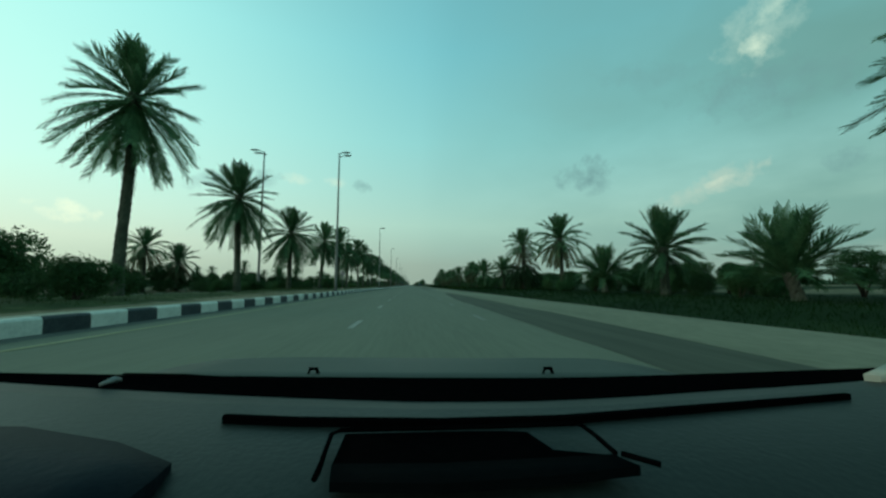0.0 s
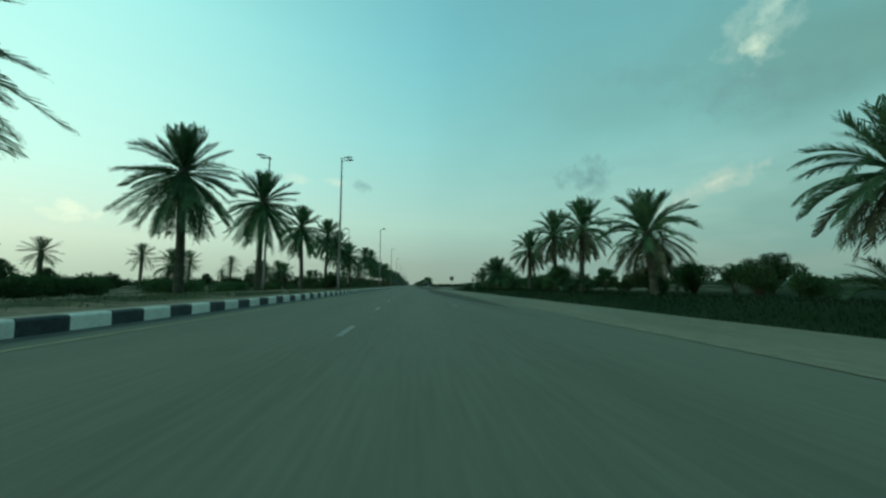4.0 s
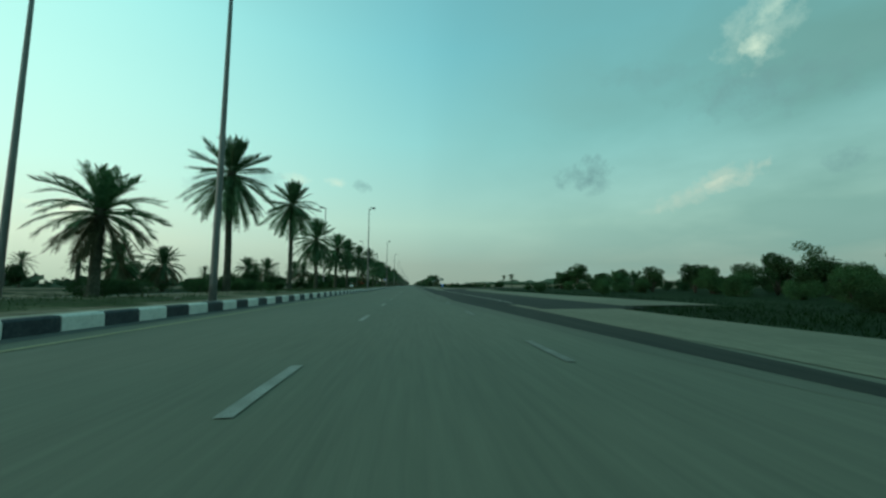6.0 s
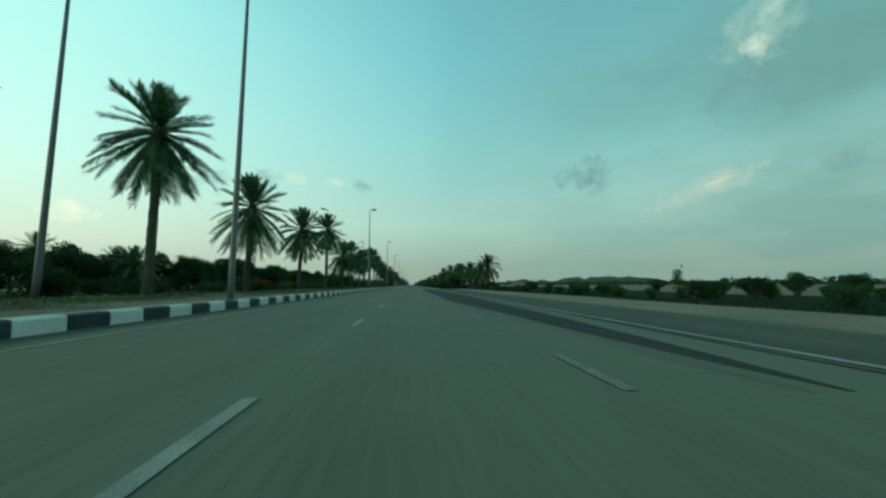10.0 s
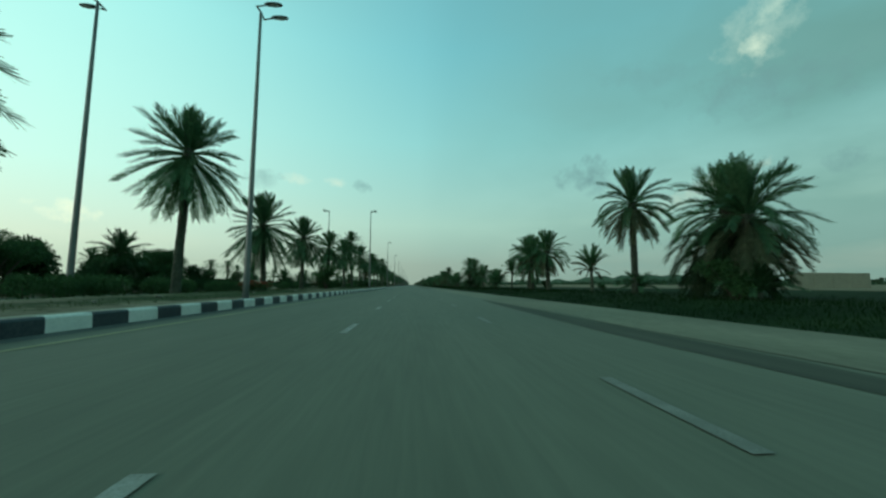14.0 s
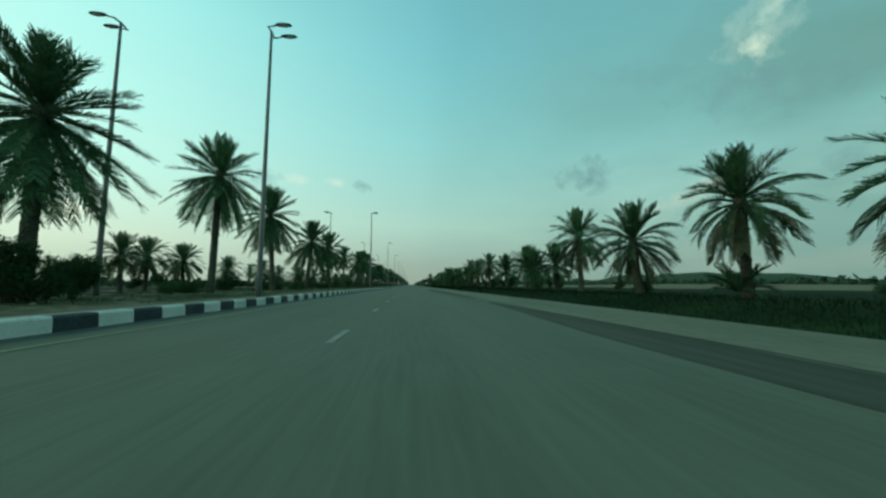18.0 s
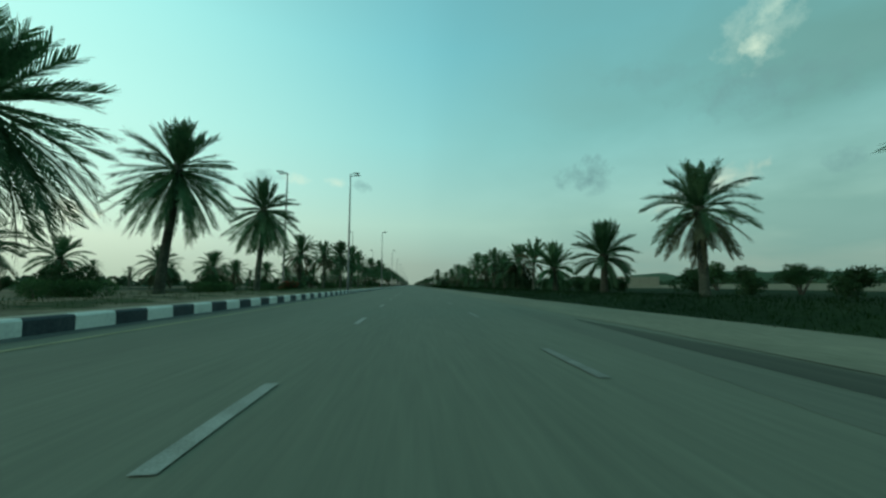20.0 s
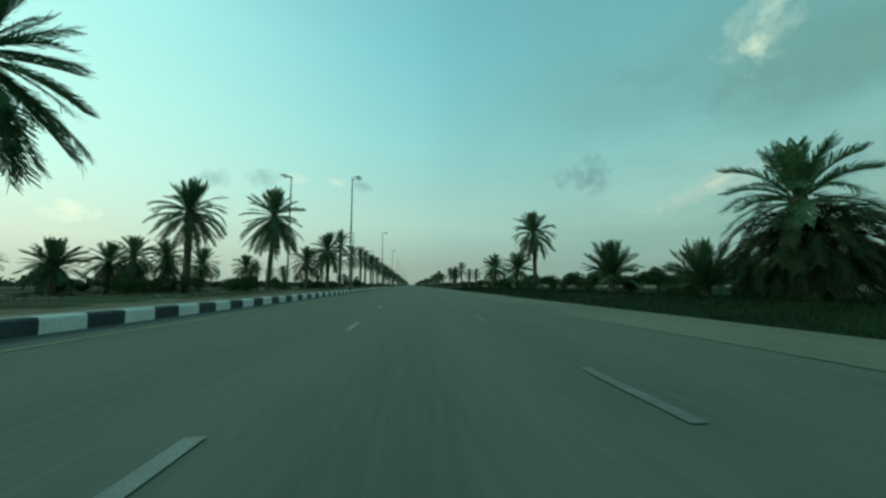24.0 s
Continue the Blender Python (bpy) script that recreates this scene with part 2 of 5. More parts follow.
M_STEEL = material("galvanised_steel", ((0.13, 0.14, 0.135), (0.19, 0.20, 0.195)), 1.5, 0.5, 0.1, 10, metal=0.5, per_object=0.1)
M_LAMP = material("lamp_housing", ((0.10, 0.11, 0.11), (0.15, 0.16, 0.155)), 3, 0.45, 0, 5, metal=0.3)
M_LENS = material("lamp_lens", ((0.35, 0.37, 0.34), (0.42, 0.44, 0.40)), 3, 0.2, 0, 5)
M_BLUE = material("blue_sign_face", ((0.01, 0.14, 0.50), (0.015, 0.19, 0.62)), 2, 0.4, 0, 6, spec=0.5)
M_GREEN = material("green_sign_face", ((0.008, 0.055, 0.034), (0.013, 0.075, 0.046)), 2, 0.6, 0, 6, spec=0.15)
M_SIGN_WHITE = material("white_sign_face", ((0.55, 0.56, 0.54), (0.64, 0.65, 0.62)), 2, 0.45, 0, 6)
M_SIGN_GREY = material("grey_sign_back", ((0.15, 0.16, 0.16), (0.22, 0.23, 0.225)), 2, 0.5, 0, 6, metal=0.3)
M_BLACK = material("black_plastic", ((0.0012, 0.0012, 0.0014), (0.002, 0.002, 0.0022)), 4, 0.95, 0.1, 12, spec=0.0)
M_RUBBER = material("black_rubber", ((0.010, 0.010, 0.011), (0.018, 0.018, 0.018)), 4, 0.8, 0.2, 12)
M_DASH = material("grey_dashboard", ((0.008, 0.012, 0.011), (0.014, 0.019, 0.017)), 3, 0.5, 0.10, 30, spec=0.22)
M_DASH_DARK = material("dark_dashboard", ((0.003, 0.006, 0.010), (0.006, 0.011, 0.016)), 3, 0.6, 0.10, 30, spec=0.08)
M_LIP = material("tray_lip_plastic", ((0.0018, 0.0026, 0.003), (0.003, 0.004, 0.0045)), 3, 0.9, 0.1, 20, spec=0.01)
M_TRIM = material("pale_pillar_trim", ((0.28, 0.26, 0.21), (0.36, 0.33, 0.27)), 3, 0.7, 0.1, 12)
M_BONNET = material("grey_green_bonnet_paint", ((0.030, 0.040, 0.034), (0.040, 0.050, 0.043)), 1.5, 0.5, 0, 20, spec=0.12)
M_CAR_WHITE = material("white_car_paint", ((0.60, 0.61, 0.60), (0.68, 0.69, 0.68)), 1.5, 0.25, 0, 10, spec=0.6)
M_GLASS = material("dark_car_glass", ((0.015, 0.018, 0.02), (0.02, 0.024, 0.026)), 2, 0.08, 0, 6, spec=0.7)
M_ROCK = material("rubble", ((0.16, 0.145, 0.115), (0.24, 0.215, 0.17)), 3, 0.95, 0.5, 6)
M_WALL = material("tan_boundary_wall", ((0.24, 0.20, 0.15), (0.30, 0.255, 0.19)), 1.0, 0.9, 0.2, 8)

# ------------------------------------------------ building helpers


def mesh_of(name, verts, faces, mat, smooth=False):
    me = bpy.data.meshes.new(name)
    me.from_pydata([tuple(v) for v in verts], [], faces)
    for m in (mat if isinstance(mat, (list, tuple)) else (mat,)):
        me.materials.append(m)
    if smooth:
        me.polygons.foreach_set("use_smooth", [True] * len(me.polygons))
    me.update()
    return me


def quads_mesh(name, corners, mat):
    """corners: an array (n, 4, 3) of four-cornered faces."""
    n = len(corners)
    me = bpy.data.meshes.new(name)
    me.vertices.add(n * 4)
    me.vertices.foreach_set("co", np.asarray(corners, float).reshape(-1))
    me.loops.add(n * 4)
    me.loops.foreach_set("vertex_index", np.arange(n * 4))
    me.polygons.add(n)
    me.polygons.foreach_set("loop_start", np.arange(n) * 4)
    me.polygons.foreach_set("loop_total", np.full(n, 4))
    me.materials.append(mat)
    me.update(calc_edges=True)
    return me


def bm_mesh(name, bm, mat):
    me = bpy.data.meshes.new(name)
    bm.to_mesh(me)
    bm.free()
    for m in (mat if isinstance(mat, (list, tuple)) else (mat,)):
        me.materials.append(m)
    return me


def part(name, data, mat=None, parent=None, label="", at=None):
    if isinstance(data, bmesh.types.BMesh):
        data = bm_mesh(name, data, mat)
    ob = new(name, data)
    if parent is not None:
        ob.parent = parent
    if at is not None:
        ob.matrix_basis = at
    return tagged(ob, label)


def thing(name, label, category, group="", kind="", at=None, data=None):
    ob = new(name, data)
    if at is not None:
        ob.matrix_basis = at
    return tagged(ob, label, category, group, kind)


def box(bm, x0, x1, y0, y1, z0, z1, bevel=0.0):
    r = bmesh.ops.create_cube(bm, size=1.0, matrix=Matrix.Translation(((x0 + x1) / 2, (y0 + y1) / 2, (z0 + z1) / 2)) @ Matrix.Diagonal((x1 - x0, y1 - y0, z1 - z0, 1)))
    if bevel:
        edges = list({e for v in r["verts"] for e in v.link_edges})
        bmesh.ops.bevel(bm, geom=edges, offset=bevel, segments=2, affect="EDGES", profile=0.5)
    return bm


def tube(bm, path, radii, sides=10, caps=True):
    """A tube along points with a radius at each."""
    rings, pts = [], [Vector(p) for p in path]
    for i, p in enumerate(pts):
        way = (pts[min(i + 1, len(pts) - 1)] - pts[max(i - 1, 0)]).normalized()
        s = way.orthogonal().normalized() if abs(way.z) < 0.95 else Vector((1, 0, 0))
        s = (s - way * s.dot(way)).normalized()
        u = way.cross(s)
        rings.append([bm.verts.new(p + (s * math.cos(k * math.tau / sides) + u * math.sin(k * math.tau / sides)) * radii[i]) for k in range(sides)])
    for a, b in zip(rings, rings[1:]):
        for k in range(sides):
            bm.faces.new((a[k], a[(k + 1) % sides], b[(k + 1) % sides], b[k])).smooth = True
    if caps:
        bm.faces.new(rings[0][::-1])
        bm.faces.new(rings[-1])
    return bm


def strip(name, x0, x1, y0, y1, z, mat, ragged=0.0, step=4.0, seed=0, thick=0.0):
    """A level band along the road, with uneven sides if ragged."""
    n = max(2, int((y1 - y0) / step))
    v, f = [], []
    for i in range(n + 1):
        y = y0 + (y1 - y0) * i / n
        w0 = ragged * noise.noise((y * 0.13, seed, 0)) + ragged * 0.5 * noise.noise((y * 0.7, seed, 3))
        w1 = ragged * noise.noise((y * 0.13, seed + 9, 5)) + ragged * 0.5 * noise.noise((y * 0.7, seed + 9, 7))
        v += [(x0 + w0, y, z), (x1 + w1, y, z)]
        if i:
            k = 2 * i
            f.append((k - 2, k - 1, k + 1, k))
    return mesh_of(name, v, f, mat)

# ------------------------------------------------ ground, roads, kerbs
SIDE_Y0, SIDE_Y1 = 226.0, 462.0      # the stretch with a turning on the right
KERB_X, MEDIAN_FAR = -7.1, -17.3
KERB_H = 0.34


def smooth(a, b, v):
    k = min(1.0, max(0.0, (v - a) / (b - a)))
    return k * k * (3 - 2 * k)


def junction(y):
    return smooth(SIDE_Y0 - 12, SIDE_Y0 + 6, y) * (1 - smooth(SIDE_Y1 - 6, SIDE_Y1 + 16, y))


def ground_z(x, y):
    """Height of the open ground."""
    if -29.5 < x < 8.0:
        return -0.08
    if x >= 8.0:
        k = smooth(8.0, 13.0, x)
        z = -0.05 + 0.40 * k + 0.10 * k * noise.noise((x * 0.09, y * 0.06, 0))
        z += 2.6 * math.exp(-((x - 85) / 30) ** 2 - ((y - 372) / 26) ** 2)
        z += smooth(25, 160, x) * (0.5 + 1.1 * noise.noise((x * 0.012, y * 0.01, 4)))
        return z * (1 - junction(y) * (1 - smooth(30, 90, x))) - 0.05 * junction(y) * (1 - smooth(30, 90, x))
    k = smooth(29.5, 36.0, -x)
    return -0.08 + 0.45 * k + smooth(40, 200, -x) * (0.4 + 0.8 * noise.noise((x * 0.012, y * 0.01, 8)))


def axis_steps(spans):
    vals = []
    for a, b, n in spans:
        vals += [a + (b - a) * i / n for i in range(n)]
    return vals + [spans[-1][1]]


xs = axis_steps(((-3500, -600, 6), (-600, -120, 10), (-120, -36, 14), (-36, -29, 5), (-29, 8, 4), (8, 16, 8), (16, 60, 20), (60, 200, 14), (200, 900, 12), (900, 3500, 6)))
ys = axis_steps(((-400, -60, 6), (-60, 1300, 272), (1300, 2000, 30), (2000, 4800, 14)))
verts = [(x, y, ground_z(x, y)) for y in ys for x in xs]
faces = []
nx = len(xs)
for j in range(len(ys) - 1):
    for i in range(nx - 1):
        faces.append((j * nx + i, j * nx + i + 1, (j + 1) * nx + i + 1, (j + 1) * nx + i))


def grass_cover(x, y):
    """How thick the grass grows: 0 bare sand, 1 closed turf."""
    edge = (27 if y < 470 else 46) + 9 * noise.noise((y * 0.03, 2, 0))
    if 235 < y < 480:
        edge = 40 + 16 * noise.noise((y * 0.03, 5, 0))
    if x < -30:
        return 0.55 + 0.35 * noise.noise((x * 0.03, y * 0.03, 21))
    bare = smooth(SIDE_Y0 + 60, SIDE_Y0 + 80, y) * (1 - smooth(345, 362, y)) * (1 - smooth(14, 24, x))
    if bare > 0.5 and x > 7:
        return 0.4 - 0.3 * bare
    if 7.9 < x < edge and not (x < 14.4 + 1.5 * noise.noise((y * 0.05, 1, 0)) and SIDE_Y0 + 14 < y < SIDE_Y1):
        return 1.0 if x < 15 else 0.95 + 0.5 * noise.noise((x * 0.07, y * 0.04, 11))
    if x >= edge:
        thick = 0.62 - 0.40 * smooth(320, 350, y + 40 * noise.noise((x * 0.02, 3, 3))) * (1 - smooth(120, 280, x + 50 * noise.noise((y * 0.012, 7, 3))))
        return thick + 0.35 * noise.noise((x * 0.02, y * 0.02, 31))
    return 0.0


me = mesh_of("ground", verts, faces, M_GROUND, True)
me.attributes.new("grass", "FLOAT", "POINT").data.foreach_set("value", [grass_cover(x, y) for y in ys for x in xs])
tagged(new("ground", me), "pale desert sand with dark turf beside the road", "ground", kind="structure")

def streak(name, x0, x1, y0, y1, z, mat, seed):
    """A long stain on the asphalt, drawn out to points at both ends."""
    n = max(8, int((y1 - y0) / 1.5))
    v, f = [], []
    for i in range(n + 1):
        s = i / n
        k = min(1.0, min(s, 1 - s) * (y1 - y0) / 22) ** 0.7
        y, mid = y0 + (y1 - y0) * s, x1 - (x1 - x0) * 0.35
        w = [0.22 * noise.noise((y * 0.10, seed + j, 0)) + 0.12 * noise.noise((y * 0.6, seed + j, 3)) for j in (0, 9)]
        v += [(mid + (x0 - mid) * k + w[0] * k, y, z), (mid + (x1 - mid) * k + 0.05 + w[1] * k, y, z)]
        if i:
            f.append((2 * i - 2, 2 * i - 1, 2 * i + 1, 2 * i))
    return mesh_of(name, v, f, mat)


ROAD_END = 3200.0
me = strip("road", KERB_X - 0.1, 8.15, -60, ROAD_END, 0.0, M_ASPHALT, 0.0, 40)
road = tagged(new("road", me), "worn grey asphalt carriageway with three lanes", "road", kind="structure")
for i, (x0, x1, y0, y1) in enumerate(((2.9, 5.0, -40, 45), (2.7, 5.1, 78, 128), (2.5, 4.9, 165, 226), (2.6, 5.2, 226, 330), (2.4, 5.2, 330, 372), (2.3, 4.8, 378, 470), (3.6, 5.0, 520, 548), (2.9, 5.2, 606, 648), (3.2, 5.1, 664, 696), (3.3, 5.2, 700, 760), (3.4, 5.0, 838, 866))):
    part("dark_patch", streak("dark_patch", x0, x1, y0, y1, 0.006, M_DARK_ASPHALT if 226 <= y0 < 380 else M_MID_ASPHALT, 40 + i), None, road)
for i, (x0, x1, y0, y1) in enumerate(((1.6, 5.05, 160, 225), (1.5, 5.1, 227, 376), (1.6, 4.6, 378, 476), (2.3, 5.0, 600, 654), (2.6, 5.0, 690, 766), (2.5, 4.9, 830, 872), (2.2, 4.6, 60, 132))):
    part("worn_patch", streak("worn_patch", x0, x1, y0, y1, 0.003, M_SOFT_ASPHALT, 140 + i), None, road)
part("gutter", strip("gutter", KERB_X, KERB_X + 0.55, -60, 1400, 0.007, M_GUTTER, 0.06, 5, 60), None, road)

tagged(new("shoulder_near", strip("shoulder_near", 4.75, 8.2, -60, SIDE_Y0 + 16, 0.010, M_SHOULDER, 0.35, 3, 70)), "dusty pale sand shoulder beside the road", "shoulder", kind="structure")
tagged(new("shoulder_far", strip("shoulder_far", 4.95, 8.2, SIDE_Y1 - 4, ROAD_END, 0.010, M_SHOULDER, 0.35, 3, 71)), "dusty pale sand shoulder beside the road", "shoulder", kind="structure")
tagged(new("shoulder_turning", strip("shoulder_turning", 8.6, 14.6, SIDE_Y0 + 15, 307, 0.012, M_SHOULDER, 0.5, 3, 72)), "sandy verge beside the turning lane", "shoulder", kind="structure")
tagged(new("sand_island", strip("sand_island", 8.0, 14.5, 322, SIDE_Y1, -0.012, M_SAND, 0.8, 3, 73)), "bare sand between the main road and the side road", "ground", kind="structure")

# turning lane, side road and merging lane
tagged(new("turning_lane", strip("turning_lane", 5.1, 9.7, SIDE_Y0 + 13, 291, 0.014, M_DARK_ASPHALT, 0.18, 4, 74)), "dark asphalt turning lane", "road", kind="structure")
tagged(new("hatched_strip", strip("hatched_strip", 5.1, 7.6, 288, 376, 0.012, M_SHOULDER, 0.25, 3, 76)), "dusty strip with hatched markings beside the road", "road", kind="structure")
tagged(new("merging_lane", strip("merging_lane", 5.1, 9.0, 372, SIDE_Y1 + 2, 0.014, M_GREY_LANE, 0.18, 4, 75)), "dusty grey asphalt merging lane", "road", kind="structure")


def ribbon(name, pts, width, z, mat, n=10):
    """A band of even width along a smooth line through points on the ground."""
    line = []
    p = [Vector((*q, 0)) for q in pts]
    p = [p[0] * 2 - p[1]] + p + [p[-1] * 2 - p[-2]]
    for i in range(1, len(p) - 2):
        for k in range(n):
            t = k / n
            line.append(0.5 * (2 * p[i] + (p[i + 1] - p[i - 1]) * t + (2 * p[i - 1] - 5 * p[i] + 4 * p[i + 1] - p[i + 2]) * t * t
                               + (3 * p[i] - p[i - 1] - 3 * p[i + 1] + p[i + 2]) * t ** 3))
    line.append(p[-2])
    v, f = [], []
    for i, q in enumerate(line):
        way = (line[min(i + 1, len(line) - 1)] - line[max(i - 1, 0)]).normalized()
        s = Vector((way.y, -way.x, 0)) * width / 2
        for e in (q - s, q + s):
            v.append((e.x, e.y, z))
        if i:
            f.append((2 * i - 2, 2 * i - 1, 2 * i + 1, 2 * i))
    return mesh_of(name, v, f, mat)


def curve(pts, n=8):
    p = [Vector((*q, 0)) for q in pts]
    p = [p[0] * 2 - p[1]] + p + [p[-1] * 2 - p[-2]]
    line = []
    for i in range(1, len(p) - 2):
        for t in (k / n for k in range(n)):
            line.append(0.5 * (2 * p[i] + (p[i + 1] - p[i - 1]) * t + (2 * p[i - 1] - 5 * p[i] + 4 * p[i + 1] - p[i + 2]) * t * t
                               + (3 * p[i] - p[i - 1] - 3 * p[i + 1] + p[i + 2]) * t ** 3))
    return line + [p[-2]]


def band(name, inner, outer, z, mat, across=4):
    """A paved band between two curved edges, lying on the ground."""
    v, f = [], []
    for i, (p, q) in enumerate(zip(curve(inner), curve(outer))):
        for k in range(across + 1):
            e = p.lerp(q, k / across)
            v.append((e.x, e.y, max(0.0, ground_z(e.x, e.y) + 0.02) + z))
            if i and k:
                c = (i - 1) * (across + 1) + k
                f.append((c - 1, c, c + across + 1, c + across))
    return mesh_of(name, v, f, mat)


IN_EDGE = ((5.5, 287), (6.2, 297), (6.9, 304.8), (7.6, 308.5), (9.9, 313.8), (12.6, 318.1), (16.8, 323.5), (35, 342), (60, 356), (110, 370))
OUT_EDGE = ((9.7, 287), (10.6, 297), (12.2, 305), (12.9, 308.5), (14.0, 312), (15.8, 315.6), (19.7, 320.5), (36.6, 338), (61, 351.5), (110, 365))


def shifted(line, dx, dy):
    return [(x + dx, y + dy) for x, y in line]


side = tagged(new("side_road", band("side_road", IN_EDGE, OUT_EDGE, 0.018, M_DARK_ASPHALT)), "dark asphalt side road curving off over the sand", "road", kind="structure")
part("edge_line", band("edge_line", shifted(IN_EDGE[1:], -0.02, 0.03), shifted(IN_EDGE[1:], 0.10, -0.04), 0.024, M_SIDE_LINE, 1), None, side, "worn white edge line")
part("edge_line", band("edge_line", shifted(OUT_EDGE[4:], -0.17, 0.1), shifted(OUT_EDGE[4:], -0.02, 0.0), 0.024, M_SIDE_LINE, 1), None, side, "worn white edge line")
for i, (x1, y0) in enumerate(((6.7, 303.5), (6.95, 305.6), (7.3, 307.6), (7.9, 309.6), (8.7, 311.6), (9.4, 313.4), (10.2, 315.4))):
    part("hatch_bar", ribbon("hatch_bar", ((5.5, y0 - 1.1), (x1 - 0.1, y0)), 0.13, 0.040, M_SIDE_LINE, 4), None, side)
for i in range(52):
    y0 = 318.5 + i * 1.08
    part("hatch_bar", ribbon("hatch_bar", ((5.55, y0), (6.35 + 0.06 * math.sin(i * 2.3), y0 + 0.05)), 0.12, 0.030, M_SIDE_LINE, 2), None, side)
tagged(new("returning_road", band("returning_road", ((6.2, 382), (7.0, 372), (8.6, 362), (11.2, 353.6), (15.3, 348.4), (27, 343.5), (45, 341)), ((9.4, 382), (10.2, 372), (11.6, 363.5), (14.2, 357.4), (18.5, 353.6), (28, 349), (46, 346)), 0.012, M_SHOULDER)), "sand-covered road coming back to the main road", "road", kind="structure")
part("gore", band("gore", ((5.4, 300), (5.4, 306), (5.4, 312), (5.4, 318)), ((6.6, 301), (7.2, 307), (9.3, 313), (12.2, 318)), 0.006, M_ASPHALT), None, side, "grey asphalt gore between the roads")

# markings
lines = tagged(new("road_marking"), "white and yellow lane lines painted on the asphalt", "road marking", kind="structure")
part("yellow_line", strip("yellow_line", -5.90, -5.74, -60, 1500, 0.009, M_YELLOW_LINE, 0.02, 5, 80), None, lines, "faded yellow edge line")
part("white_line", strip("white_line", 5.24, 5.40, SIDE_Y0 + 18, 470, 0.026, M_WHITE_LINE, 0.015, 5, 81), None, lines, "worn white edge line")
dash_mesh = mesh_of("lane_dash", [(-0.07, -0.85, 0), (0.07, -0.85, 0), (0.065, -0.2, 0), (0.07, 0.85, 0), (-0.06, 0.85, 0), (-0.07, 0.1, 0)], [(0, 1, 2, 3, 4, 5)], M_WHITE_LINE)
worn_mesh = dash_mesh.copy()
worn_mesh.materials[0] = M_WORN_LINE
y = 1.97
while y < 1050:
    part("lane_dash", dash_mesh, None, lines, at=pose(-1.33, y, 0.011))
    y += 7.084
y, k = 3.6, 0
while y < 1000:
    if noise.noise((y * 0.011, 3, 9)) > -0.15:
        part("lane_dash", worn_mesh, None, lines, at=pose(1.98, y, 0.011))
    y += 7.084

# kerb of painted stones along the median
KERB_PITCH, KERB_PHASE = 2.1286, 0.246


def kerb_block(bm, y0, y1, x=0.0):
    g = 0.008
    p = [(0.0, 0.0), (0.012, KERB_H - 0.05), (0.05, KERB_H), (0.26, KERB_H), (0.26, 0.0)]
    a = [bm.verts.new((x - q[0], y0 + g, q[1])) for q in p]
    b = [bm.verts.new((x - q[0], y1 - g, q[1])) for q in p]
    for i in range(4):
        bm.faces.new((a[i], b[i], b[i + 1], a[i + 1]))
    bm.faces.new(a)
    bm.faces.new(b[::-1])


DRIFT_Y = (0, 12, 50, 87, 200, 237, 275, 312, 350, 387, 500, 537, 575, 612, 650, 687, 800, 837, 875, 912, 1500)
DRIFT = (-0.45, -0.45, 0.05, 0.10, 0.02, 0.40, 0.30, 0.17, 0.06, 0.48, 0.20, -0.14, 0.01, -0.08, -0.13, 0.0, -0.14, -0.09, 0.28, 0.12, 0.12)
stones = []
for mat in (M_KERB_BLACK, M_KERB_WHITE):
    bm = bmesh.new()
    kerb_block(bm, -KERB_PITCH / 4, KERB_PITCH / 4)
    stones.append(bm_mesh("kerb_stone", bm, mat))
kerb = tagged(new("kerb_median"), "raised kerb of stones painted black and white by turns", "kerb", kind="structure")
rest = (bmesh.new(), bmesh.new())
n0 = int(-50 / (KERB_PITCH / 2))
for n in range(n0, int(1500 / (KERB_PITCH / 2))):
    y = KERB_PHASE + n * KERB_PITCH / 2
    y += float(np.interp(y, DRIFT_Y, DRIFT))
    if 0 < y < 318:
        part("kerb_stone", stones[n % 2], None, kerb, at=pose(KERB_X + 0.012 * noise.noise((y, 0, 0)), y, 0.004 * noise.noise((y, 5, 0))))
    else:
        kerb_block(rest[n % 2], y - KERB_PITCH / 4, y + KERB_PITCH / 4, KERB_X)
for bm, mat, lab in zip(rest, (M_KERB_BLACK, M_KERB_WHITE), ("black-painted kerb stones", "white-painted kerb stones")):
    tagged(part("kerb_stones", bm, mat, kerb, lab), kind="stuff")

# median between the carriageways


def median_z(x, y):
    k = smooth(0, 1, (KERB_X - 0.26 - x) / 3.5) * smooth(0, 1, (x - MEDIAN_FAR - 0.26) / 3.5)
    return KERB_H - 0.03 + k * (0.16 + 0.10 * noise.noise((x * 0.35, y * 0.12, 0))) + 0.02 * noise.noise((x * 1.3, y * 0.8, 2))


mx = [KERB_X - 0.26, KERB_X - 0.9, KERB_X - 1.7, KERB_X - 2.6, -10.6, -11.8, -13.0, -14.2, -15.2, -16.2, MEDIAN_FAR + 0.26]
my = axis_steps(((-60, 1300, 450), (1300, ROAD_END, 40)))
verts = [(x, y, median_z(x, y)) for y in my for x in mx]
faces, mats = [], []
for j in range(len(my) - 1):
    for i in range(len(mx) - 1):
        faces.append((j * 11 + i, (j + 1) * 11 + i, (j + 1) * 11 + i + 1, j * 11 + i + 1))
        mats.append(1 if i < 1 else 0)
me = mesh_of("median", verts, faces, (M_SOIL, M_PAVING), True)
me.polygons.foreach_set("material_index", mats)
